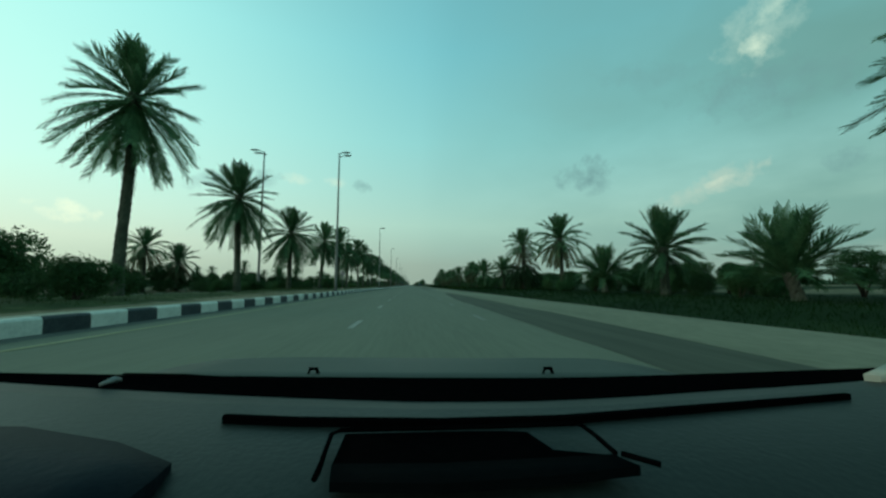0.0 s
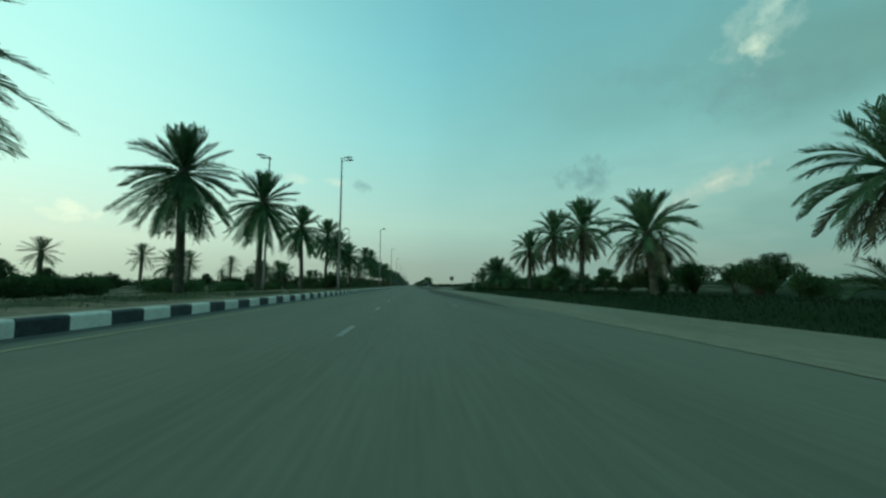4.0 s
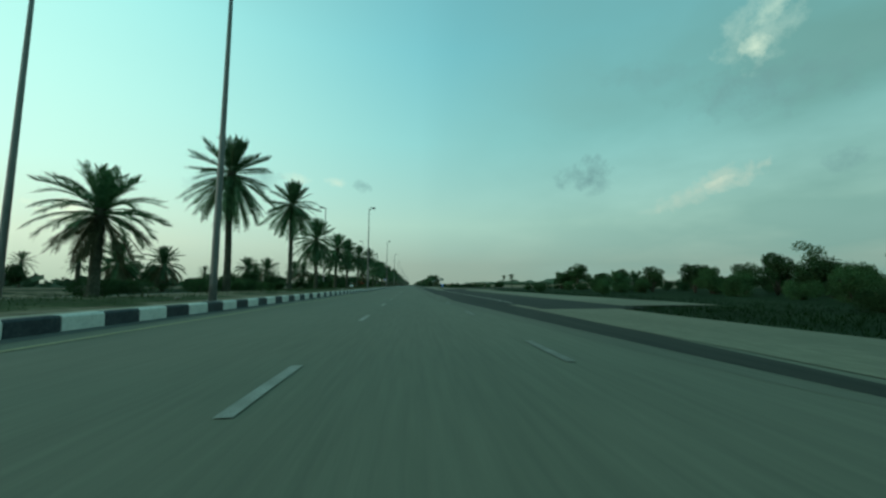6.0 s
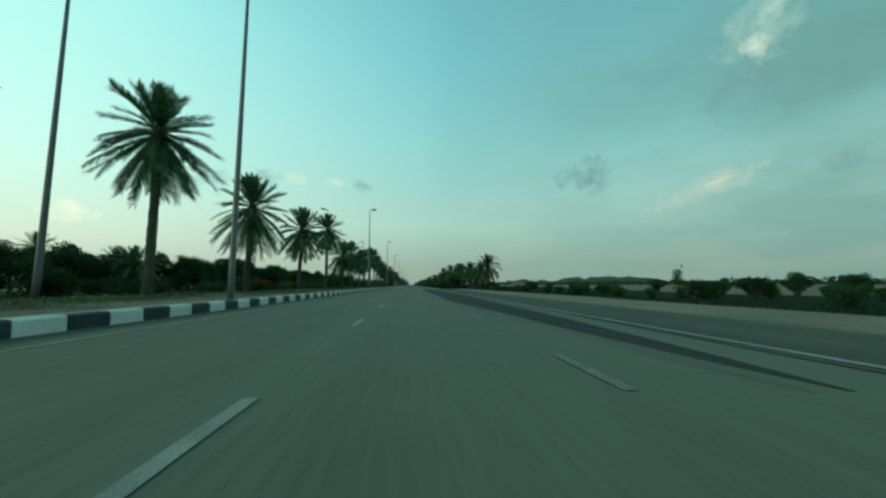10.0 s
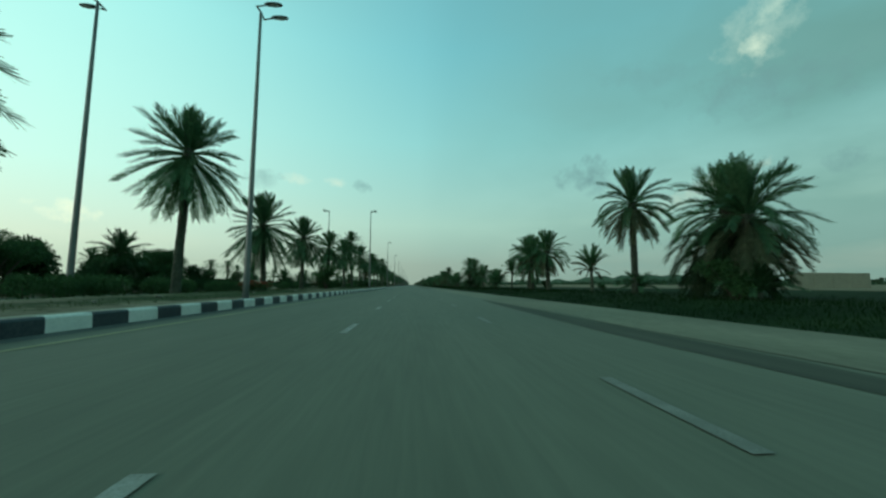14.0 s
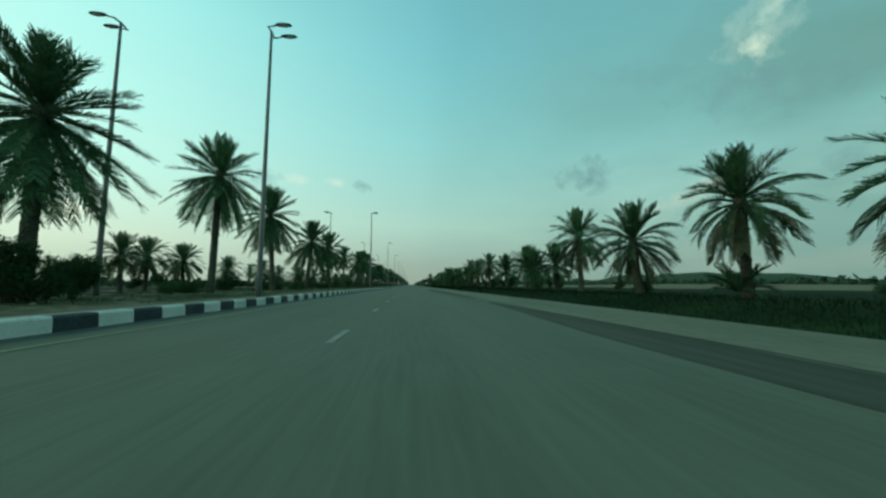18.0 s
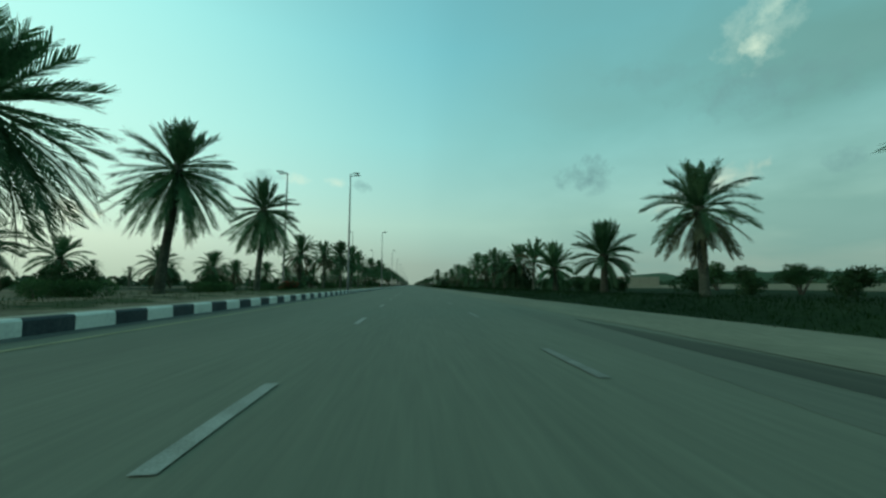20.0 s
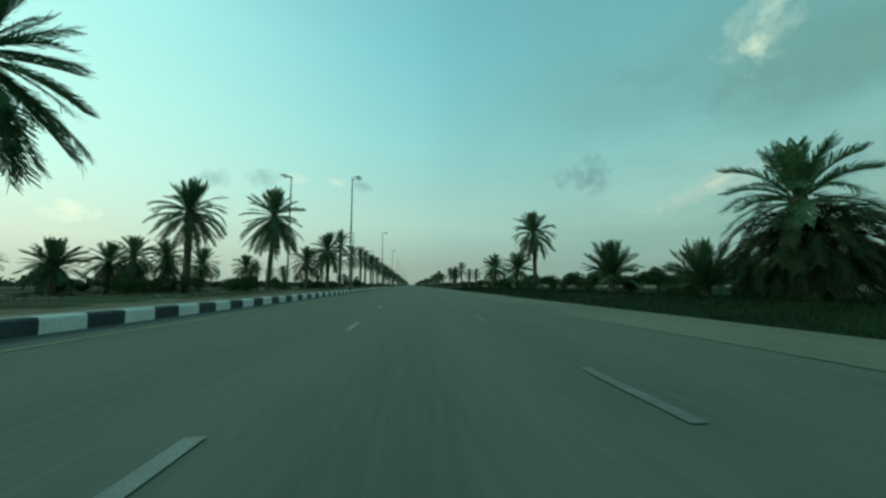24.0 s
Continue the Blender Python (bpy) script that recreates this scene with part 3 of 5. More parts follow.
me.attributes.new("grass", "FLOAT", "POINT").data.foreach_set("value", [(0.0, 0.2, 0.5, 0.62, 0.66, 0.6, 0.6, 0.55, 0.5, 0.4, 0.2)[i] + 0.35 * noise.noise((x * 0.2, y * 0.05, 6)) for y in my for i, x in enumerate(mx)])
tagged(new("median", me), "raised median of sandy soil with olive weeds", "median", kind="structure")
bm = bmesh.new()
box(bm, MEDIAN_FAR, MEDIAN_FAR + 0.26, -60, ROAD_END, -0.08, KERB_H, 0.02)
tagged(part("kerb_far_side", bm, M_PAVING), "plain concrete kerb of the other carriageway", "kerb", kind="structure")
tagged(new("road_opposite", strip("road_opposite", -29.0, MEDIAN_FAR, -60, ROAD_END, 0.0, M_ASPHALT, 0.05, 40)), "grey asphalt carriageway beyond the median", "road", kind="structure")

# ------------------------------------------------ palms


def frond(quads, start, az, e0, droop, length, rng, dense=52, wide=0.50, twist=0.0):
    """Leaflets on both sides of an arching midrib, broad and blunt at the end like a plume."""
    n = 9
    p, way = np.array(start, float), None
    side0 = np.array((-math.sin(az), math.cos(az), 0.0))
    sway = rng.normal(0, 0.16)
    pts, ways = [p.copy()], []
    for i in range(n):
        s = (i + 0.5) / n
        e = max(e0 - droop * s ** 1.5, radians(-86))
        b = az + sway * s
        way = np.array((math.cos(b) * math.cos(e), math.sin(b) * math.cos(e), math.sin(e)))
        p = p + way * length / n
        pts.append(p.copy())
        ways.append(way)
    pts = np.array(pts)
    ways.append(ways[-1])
    ways = np.array(ways)
    s = np.linspace(0.12, 1.0, dense)
    s = np.clip(s + rng.normal(0, 0.006, dense), 0.1, 1)
    k = np.minimum((s * n).astype(int), n - 1)
    f = (s * n - k)[:, None]
    base = pts[k] * (1 - f) + pts[k + 1] * f
    t = ways[k] * (1 - f) + ways[k + 1] * f
    t /= np.linalg.norm(t, axis=1)[:, None]
    nrm = np.cross(t, side0)
    nrm *= np.sign(nrm[:, 2:3] + 1e-6)
    ll = wide * np.minimum(1.0, 0.30 + 2.6 * (s - 0.10)) * (1 - 0.22 * np.clip((s - 0.8) / 0.2, 0, 1)) * rng.uniform(0.84, 1.12, dense)
    for sgn in (-1, 1):
        lift = rng.normal(0.20, 0.09, dense)[:, None]
        d = t * 0.85 + sgn * (side0 * math.cos(twist) + nrm * math.sin(twist) * sgn) * (0.62 - 0.14 * s[:, None]) + nrm * lift + rng.normal(0, 0.035, (dense, 3))
        d[:, 2] -= 0.12
        d /= np.linalg.norm(d, axis=1)[:, None]
        tip = base + d * ll[:, None]
        w = t * 0.030
        quads.append(np.stack((base - w, base + w, tip + t * 0.018, tip - t * 0.018), axis=1))
    # midrib: two crossed bands
    for v in (side0, None):
        q = np.tile(v, (n + 1, 1)) if v is not None else np.cross(ways, side0)
        wr = np.linspace(0.045, 0.008, n + 1)[:, None]
        a, b = pts - q * wr, pts + q * wr
        quads.append(np.stack((a[:-1], b[:-1], b[1:], a[1:]), axis=1))


def crown_mesh(seed, tiers, dense=52, wide=0.50, mat=None):
    """A crown about its own heart: tiers of (fronds, first and last rise in degrees, length, first and last droop, drop below the heart)."""
    rng = np.random.default_rng(seed)
    quads, turn = [], 0
    for count, e_top, e_low, length, droop0, droop1, drop in tiers:
        for i in range(count):
            u = (i + 0.5) / count
            az = turn * 2.39996 + rng.normal(0, 0.16)
            turn += 1
            e0 = radians(e_top + (e_low - e_top) * u + rng.normal(0, 4))
            dr = radians(max(4, droop0 + (droop1 - droop0) * u + rng.normal(0, 8)))
            ln = length * rng.uniform(0.90, 1.08)
            r = 0.10 + 0.12 * min(1.0, drop)
            frond(quads, (r * math.cos(az), r * math.sin(az), -drop * (0.6 + 0.4 * u)), az, e0, dr, ln, rng, dense, wide, rng.normal(0, 0.45))
    return quads_mesh("crown", np.concatenate(quads), mat or M_FROND)


def trunk_mesh(seed, high, r0, r1, lean=0.0):
    """A trunk ringed with the stubs of old leaf bases, thickest under the crown."""
    rng = random.Random(seed)
    rings, sides = max(8, int(high / 0.13)), 14
    bend = (rng.uniform(-1, 1) * lean, rng.uniform(-1, 1) * lean)
    v, f = [], []
    for i in range(rings + 1):
        s = i / rings
        z = high * s - 0.25 * (i == 0)
        r = r0 + (r1 - r0) * s ** 0.6 + 0.16 * r0 * math.exp(-s * 12) + 0.30 * r0 * smooth(0.82, 0.95, s)
        cx, cy = bend[0] * math.sin(s * 1.7) ** 2, bend[1] * math.sin(s * 1.7) ** 2
        for k in range(sides):
            a = math.tau * (k + 0.5 * (i % 2)) / sides
            q = r * (1 + (0.07 if (i + k) % 2 else -0.04) + rng.uniform(-0.07, 0.07))
            v.append((cx + q * math.cos(a), cy + q * math.sin(a), z))
        if i:
            for k in range(sides):
                a, b = (i - 1) * sides, i * sides
                f.append((a + k, a + (k + 1) % sides, b + (k + 1) % sides, b + k))
    f.append(tuple(rings * sides + k for k in range(sides)))
    return mesh_of("trunk", v, f, M_TRUNK), Vector((bend[0] * math.sin(1.7) ** 2, bend[1] * math.sin(1.7) ** 2, high))


# for each kind: label, trunk height, foot and top radius, crown tiers, skirt tiers
PALM_KINDS = {
    "tall": ("tall date palm with a full crown on a ringed trunk", 7.4, 0.235, 0.185,
             ((13, 88, 60, 2.15, 5, 14, 0.0), (15, 52, 14, 2.4, 12, 28, 0.15), (15, 6, -22, 2.55, 20, 32, 0.4)), ((38, -24, -70, 3.4, 20, 10, 0.7),)),
    "medium": ("date palm with arching fronds and a drooping skirt", 4.6, 0.24, 0.20,
               ((12, 87, 62, 2.3, 10, 24, 0.0), (16, 60, 20, 2.65, 42, 82, 0.12), (13, 12, -20, 2.65, 52, 60, 0.35)), ((18, -18, -64, 2.6, 40, 20, 0.6),)),
    "bushy": ("date palm with arching fronds hanging thickly to the ground", 4.6, 0.26, 0.22,
              ((12, 87, 62, 2.3, 10, 24, 0.0), (16, 60, 20, 2.7, 42, 82, 0.12), (13, 12, -20, 2.75, 52, 60, 0.35)), ((14, -18, -64, 2.6, 40, 20, 0.6),)),
    "short": ("short bushy date palm with upright fronds", 2.3, 0.27, 0.23,
              ((13, 87, 62, 2.3, 8, 20, 0.0), (16, 60, 24, 2.3, 24, 48, 0.1), (12, 20, -12, 2.2, 40, 58, 0.3)), ((12, 0, -50, 2.1, 45, 45, 0.5),)),
    "sapling": ("slim young palm with a small tuft of fronds", 2.9, 0.13, 0.10,
                ((18, 86, 40, 1.25, 8, 45, 0.0),), ((8, 20, -40, 0.95, 40, 55, 0.2),)),
    "young": ("young palm with a narrow tuft of fronds on a thin trunk", 2.6, 0.16, 0.12,
              ((20, 86, 45, 1.9, 10, 50, 0.0),), ((8, 40, -10, 1.5, 45, 65, 0.2),)),
    "clump": ("low clump of date palm fronds rising from the ground", 0.6, 0.26, 0.22,
              ((18, 87, 66, 2.8, 8, 20, 0.0), (22, 64, 40, 2.7, 25, 52, 0.1)), ((12, 45, 15, 2.2, 50, 75, 0.25),)),
}


def palm(kind, seed):
    """A date palm with its foot at the origin; the crown and skirt sit on the head of the trunk."""
    label, high, r0, r1, tiers, low = PALM_KINDS[kind]
    ob = thing("date_palm", label, "palm tree", "palms along the road")
    tm, head = trunk_mesh(seed, high, r0, r1, 0.35 if kind == "tall" else 0.2)
    part("trunk", tm, None, ob)
    wide = {"sapling": 0.26, "young": 0.34}.get(kind, 0.58)
    crown = part("crown", crown_mesh(seed, tiers, 52, wide), None, ob, at=Matrix.Translation(head))
    part("skirt", crown_mesh(seed + 50, low, 50, wide, M_DRY if kind in ("medium", "bushy", "young") else M_FROND), None, ob, "older fronds hanging down", at=Matrix.Translation(head))
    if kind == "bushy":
        part("offshoot", crown_mesh(seed + 70, ((34, 50, 0, 2.9, 115, 80, 0.1), (44, 5, -45, 2.7, 70, 40, 0.5)), 44, 0.60, M_DARK_FROND), None, ob, "dark fronds hanging round the trunk", at=Matrix.Translation((0.2, -0.15, 2.75)))
    elif kind == "medium" and seed % 2:
        part("offshoot", crown_mesh(seed + 70, ((20, 70, 20, 1.5, 30, 80, 0.0),), 30, 0.36), None, ob, "young fronds sprouting round the foot", at=Matrix.Translation((0.25, -0.2, 0.35)))
    z = np.sort(mesh_quads(crown.data)[..., 2].reshape(-1))
    RISE[ob.name] = (high, head, float(z[int(len(z) * 0.999)]))
    return ob


def mesh_quads(me):
    co = np.empty(len(me.vertices) * 3)
    me.vertices.foreach_get("co", co)
    return co.reshape(-1, 4, 3)


RISE = {}      # by palm: height of its trunk, head of the trunk, rise of the crown over it
TEMPLATES = {k: [palm(k, 100 * j + 7 + 13 * i) for i in range(n)] for j, (k, n) in enumerate((("tall", 7), ("medium", 6), ("short", 4), ("young", 2), ("clump", 3), ("bushy", 3), ("sapling", 2)))}
pick = random.Random(5)
FAR_CROWN = [mesh_quads(crown_mesh(900 + i, ((12, 86, 55, 2.2, 6, 16, 0.0), (16, 50, 0, 2.5, 14, 34, 0.15), (20, -5, -62, 2.8, 28, 16, 0.5)), 22, 0.60)) for i in range(3)]
far_quads, far_trunks = [], []


def far_palm(x, y, high):
    """A palm too far off to be told apart: its crown and trunk join one mesh."""
    z, s, a = (median_z(x, y) if MEDIAN_FAR < x < KERB_X else ground_z(x, y)), min(1.0, high / 9.0), pick.uniform(0, 6.28)
    q = pick.choice(FAR_CROWN) * s
    c, k = math.cos(a), math.sin(a)
    top = z + high - 2.4 * s
    far_quads.append(np.stack((q[..., 0] * c - q[..., 1] * k + x, q[..., 0] * k + q[..., 1] * c + y, q[..., 2] + top), axis=-1))
    r = 0.26
    ring = [(x + r * math.cos(i * math.tau / 6), y + r * math.sin(i * math.tau / 6)) for i in range(6)]
    far_trunks.append(np.array([[(*ring[i], z), (*ring[(i + 1) % 6], z), (*ring[(i + 1) % 6], top), (*ring[i], top)] for i in range(6)]))


def set_palm(x, y, high, kind="", z=None, spread=1.0):
    """Sets a palm of that height: the trunk grows or shrinks, the crown keeps its size but on low palms."""
    if not kind:
        kind = "tall" if high > 8.5 else "medium" if high > 6.2 else "short" if high > 4.3 else "clump"
    ob = pick.choice(TEMPLATES[kind])
    trunk_high, head, rise = RISE[ob.name]
    if z is None:
        z = median_z(x, y) if MEDIAN_FAR < x < KERB_X else ground_z(x, y)
    full = {"tall": 8.4, "medium": 6.4, "bushy": 6.4, "short": 4.8, "young": 4.3, "sapling": 4.2, "clump": 3.4}[kind]
    size = min(1.0, high / full) * pick.uniform(0.95, 1.06) if high < full * 1.25 or kind in ("tall", "medium", "bushy") else high / full / 1.15
    size *= spread * (0.86 if kind == "clump" else 1.0)
    up = max(0.15, high - rise * size) / trunk_high
    made = copy_thing(ob, pose(x, y, z - 0.02, pick.uniform(-2, 2), pick.uniform(-2, 2), pick.uniform(0, 360)))
    for o in made.children:
        if o.name.startswith("trunk"):
            o.matrix_basis = Matrix.Diagonal((0.4 + 0.6 * size, 0.4 + 0.6 * size, up, 1))
        elif o.name.startswith("offshoot"):
            o.matrix_basis = o.matrix_basis @ Matrix.Scale(size, 4)
        else:
            o.matrix_basis = Matrix.Translation((head.x, head.y, head.z * up)) @ Matrix.Scale(size, 4)
    return made


# the row in the middle of the median: distance along the road and height of each
ROW_A = ((17, 11.7), (28, 9.8), (40, 9.0), (52, 9.6), (64, 10.7), (75, 9.1), (87.5, 11.6), (100, 11.8), (111, 9.8), (123, 11.0), (134, 11.2), (148, 11.0), (159, 10.0), (171, 9.5), (182, 10.4), (193, 10.0),
         (204.6, 10.4), (216, 10.2), (227, 9.5), (241, 5.6), (251.5, 11.0), (264, 11.7), (275.6, 9.7), (286.5, 9.2), (300, 10.0), (311, 9.8), (323, 5.9), (334, 11.5))
ROW_B = ((346, 8.8), (359, 9.4), (370, 10.3), (382, 9.6), (394.2, 11.2), (405, 9.5), (417.5, 9.7), (430, 11.4), (443, 8.7), (454, 10.0), (466, 9.5), (477, 10.5), (488, 12.4), (500.5, 12.6), (511.5, 11.7), (523, 10.4),
         (533, 9.9), (546, 10.7), (558, 8.7), (569, 8.7), (582, 9.0), (595, 9.2), (605, 12.3), (617, 10.5), (627, 7.1), (641, 10.7), (653.6, 10.5), (664.5, 10.5))
ROW_C = ((676, 11.6), (688, 9.4), (700, 10.7), (710.5, 10.1), (721, 8.8), (733, 9.0), (745, 8.0), (761, 8.6), (770, 9.5), (782, 9.9), (793, 6.5), (804.5, 7.1), (817, 8.6), (830, 9.2), (840.5, 8.9), (852, 5.6),
         (864, 9.1), (876.5, 5.8), (889, 10.3), (900, 9.1), (911.5, 10.0), (922, 6.7), (934, 9.5), (945, 5.3), (957, 8.7))
for row in (ROW_A, ROW_B, ROW_C):
    for y, h in row:
        set_palm(-12.8 + pick.uniform(-0.25, 0.25), y, h, "tall" if h > 8.5 else "medium", spread={922: 0.72, 500.5: 0.80}.get(y, 1.0 if h > 8.5 else 0.86))
y = 968.5
while y < 2300:
    far_palm(-12.8 + pick.uniform(-0.4, 0.4), y, pick.uniform(8.6, 11))
    y += 11.6

# palms on the right-hand verge: along, across, height, kind where it differs
SIDE_A = ((7.4, 15.9, 10.0, ""), (13.6, 15.8, 4.1, "clump"), (21, 15.5, 5.7, "short"), (28, 15.5, 4.0, "clump"), (36, 15.5, 8.1, "medium"), (48.2, 15.3, 8.5, "bushy"), (60, 15.5, 5.7, "short"), (75.5, 15.5, 6.2, "short"), (85, 15.5, 5.9, "young"),
          (90.4, 20, 2.6, "clump"), (92, 15.5, 6.8, "medium"), (109, 17, 3.2, "clump"), (117, 15.5, 6.8, "medium"), (127, 16, 4.0, "short"), (138, 16, 7.0, ""), (150, 15.5, 6.5, ""), (161, 17, 7.5, ""), (172, 15.5, 7.0, ""))
SIDE_B = ((181, 15.0, 8.6, "medium"), (188, 15.5, 9.0, "medium"), (196.6, 15.5, 7.9, "medium"), (205, 15.5, 2.9, "clump"), (209, 16, 3.8, "clump"), (213, 15.5, 5.8, "short"), (219, 15.8, 6.0, "short"), (227, 15.5, 4.8, "short"),
          (487, 15.5, 7.5, "medium"), (494, 15.5, 8.0, "bushy"), (501, 15.5, 7.0, "bushy"), (509, 15.5, 4.6, "short"), (516, 15.5, 6.2, "medium"), (526, 16.2, 9.2, "medium"), (540, 15.3, 6.5, "medium"), (542.5, 16.5, 7.4, "bushy"),
          (549, 15.5, 9.0, "medium"), (555, 15.5, 4.2, "young"), (565, 15.5, 7.0, "medium"), (571.5, 15.8, 7.2, "short"), (574.6, 16.4, 7.8, "medium"), (580, 15.5, 4.9, "young"))
SIDE_C = ((589, 15.5, 3.7, "clump"), (592, 16, 3.8, "clump"), (603, 15.5, 5.2, "short"), (613, 15.5, 7.3, "bushy"), (620, 15.5, 8.0, "medium"), (628, 15.5, 2.7, "clump"), (644, 15.5, 5.2, "clump"), (653, 15.5, 3.9, "clump"),
          (660, 15.5, 4.5, "clump"), (668, 15.5, 4.7, "young"), (674, 15.5, 8.2, "medium"), (683.7, 15.6, 6.6, "medium"), (690.5, 15.5, 7.3, "medium"), (698.5, 15.5, 6.5, "medium"), (707, 15.5, 7.8, "medium"), (714, 16, 5.6, "short"),
          (718, 15, 5.2, "short"), (723, 15.5, 6.2, ""), (735, 16, 6, ""), (746, 15.5, 7, ""), (757, 15.5, 6.5, ""))
SIDE_D = ((768, 15.5, 7.4, ""), (779, 16, 6.2, ""), (788, 15.5, 5.4, "short"), (795, 15.5, 6.8, "young"), (802, 15.5, 6.8, "bushy"), (809, 15.5, 6.1, "short"), (817, 15.5, 7.7, "medium"), (825, 15.5, 7.3, "medium"),
          (834.3, 15.6, 8.4, "medium"), (841, 16.2, 3.3, "short"), (848, 15.5, 5.7, "short"), (857, 15.5, 6.8, "medium"), (873, 15.5, 7.9, "medium"), (889, 15.5, 7.0, "medium"), (913, 15.5, 6.6, "bushy"), (919, 16.5, 3.3, "clump"),
          (927, 15.5, 4.3, "clump"), (940, 14.0, 9.2, "medium"), (951, 15, 5.5, "short"), (966, 15.5, 6.5, ""))
for row in (SIDE_A, SIDE_B, SIDE_C, SIDE_D):
    for y, x, h, k in row:
        set_palm(x, y, h, k)
y = 978.0
while y < 2300:
    far_palm(15.5 + pick.uniform(-2, 3), y, pick.uniform(4.5, 8.5))
    y += pick.uniform(6, 12)
# small palms about the turning and far out over the sand
for y, x, h, k in ((284, 38, 3.6, "short"), (276, 30, 3.2, "clump"), (366.3, 39.7, 5.5, "sapling"), (371.2, 37.7, 5.1, "sapling"), (445.5, 15.2, 7.3, "medium"), (456, 15.6, 6.4, "medium"), (463, 15.8, 5.2, "short"), (470, 15.5, 7.0, "medium"), (476, 16, 6.0, "short")):
    set_palm(x, y, h, k)
# the front row of the grove beyond the other carriageway: along and height
GROVE_A = ((46.7, 8.0), (52.8, 6.8), (90, 5.6), (104, 6.0), (131, 6.2), (146, 5.5), (163, 6.4), (178, 5.8), (204, 6.2), (229.4, 6.4), (234.5, 5.7), (241, 7.0), (246.5, 6.7), (267.6, 5.9), (274.8, 6.1), (301.6, 6.6), (307.7, 7.0), (331, 7.8), (337, 8.0), (352, 5.6),
           (371, 6.0), (388, 5.4), (404, 6.2), (421, 5.6))
GROVE_B = ((447, 6.0), (530, 6.4), (568.6, 7.2), (601, 5.6), (618, 5.2), (634, 4.8), (637.3, 4.8), (651.6, 5.8), (664, 5.4), (685.3, 6.4), (702, 5.8), (718.6, 7.0), (723.3, 7.0), (730, 7.0), (742, 6.2), (755, 6.6), (766, 5.8), (779, 6.4), (787, 5.6), (800, 6.0),
           (812, 6.6), (821, 5.7), (833, 6.2), (846, 5.8))
GROVE_C = ((857, 5.9), (862.3, 6.5), (868, 5.7), (874, 7.0), (889, 6.0), (902, 7.2), (908, 8.0), (913, 6.6), (920, 6.0), (935.4, 5.3), (940.8, 5.6), (945.7, 6.8), (951, 7.1), (957.7, 6.8), (974, 7.0))
for row in (GROVE_A, GROVE_B, GROVE_C):
    for y, h in row:
        set_palm(-32 + pick.uniform(-1.0, 0.5), y, h, "medium" if h > 5.4 else "short")
y = 6.0
while y < 1250:
    far_palm(-38 - abs(pick.gauss(0, 1)) * 14, y, pick.uniform(4.5, 7.5))
    y += pick.uniform(5, 11) if y > 560 else pick.uniform(9, 18)
tagged(new("far_palms", quads_mesh("far_palms", np.concatenate(far_quads), M_FROND)), "rows of far date palm crowns along the road", "palm trees", kind="stuff")
tagged(new("far_palm_trunks", quads_mesh("far_palm_trunks", np.concatenate(far_trunks), M_TRUNK)), "trunks of the far date palm rows", "palm trees", kind="stuff")
for obs in TEMPLATES.values():
    for ob in obs:
        for o in list(ob.children_recursive) + [ob]:
            bpy.data.objects.remove(o)

# ------------------------------------------------ lamp posts


def lamp_post():
    ob = thing("street_lamp", "tall grey steel street lamp with a twin head", "street lamp", "street lamps along the median")
    bm = bmesh.new()
    tube(bm, [(0, 0, -0.2), (0, 0, 0.9), (0, 0, 6), (0, 0, 11), (0, 0, 14.35)], [0.145, 0.135, 0.11, 0.085, 0.065], 12)
    part("pole", bm, M_STEEL, ob)
    bm = bmesh.new()
    box(bm, -0.24, 0.24, -0.24, 0.24, -0.05, 0.035, 0.01)
    part("base_plate", bm, M_STEEL, ob)
    bm = bmesh.new()
    box(bm, -0.07, 0.07, -0.165, -0.12, 0.6, 1.1, 0.008)
    part("service_door", bm, M_STEEL, ob)
    bm = bmesh.new()
    tube(bm, [(0, -0.45, 14.32), (0, 0, 14.38), (0, 0.45, 14.32)], [0.04, 0.05, 0.04], 8)
    part("bracket", bm, M_STEEL, ob)
    for y in (-0.45, 0.45):
        bm = bmesh.new()
        tube(bm, [(-0.05, y, 14.32), (0.25, y, 14.38), (0.45, y, 14.42)], [0.035, 0.035, 0.03], 8)
        part("arm", bm, M_STEEL, ob)
        bm = bmesh.new()
        secs = ((0.35, 0.07, 0.05), (0.55, 0.15, 0.09), (0.85, 0.17, 0.10), (1.12, 0.13, 0.07), (1.2, 0.05, 0.03))
        rings = [[bm.verts.new((x, y + w * math.cos(q), 14.45 + (hh if math.sin(q) > 0 else hh * 0.35) * math.sin(q) + 0.03 * (x - 0.35))) for q in (math.tau * k / 12 for k in range(12))] for x, w, hh in secs]
        for a, b in zip(rings, rings[1:]):
            for k in range(12):
                bm.faces.new((a[k], b[k], b[(k + 1) % 12], a[(k + 1) % 12])).smooth = True
        bm.faces.new(rings[0])
        bm.faces.new(rings[-1][::-1])
        head = part("lamp_head", bm, M_LAMP, ob)
        bm = bmesh.new()
        bmesh.ops.create_uvsphere(bm, u_segments=12, v_segments=6, radius=1, matrix=Matrix.Translation((0.82, y, 14.43)) @ Matrix.Diagonal((0.24, 0.12, 0.06, 1)))
        part("lens", bm, M_LENS, head, "pale glass lens")
    return ob


post = lamp_post()
first = True
for k in range(-1, 32):
    y = (1.005 + 1.346 * k) * SPEED + 0.35
    for x, turn in ((-7.7, 0), (-15.35, 180)):
        m = pose(x, y, KERB_H - 0.02, 0, 0, turn)
        if first:
            post.matrix_basis, first = m, False
        else:
            copy_thing(post, m)
copy_thing(post, pose(-40, 125.5, 0.1) @ Matrix.Scale(0.36, 4))
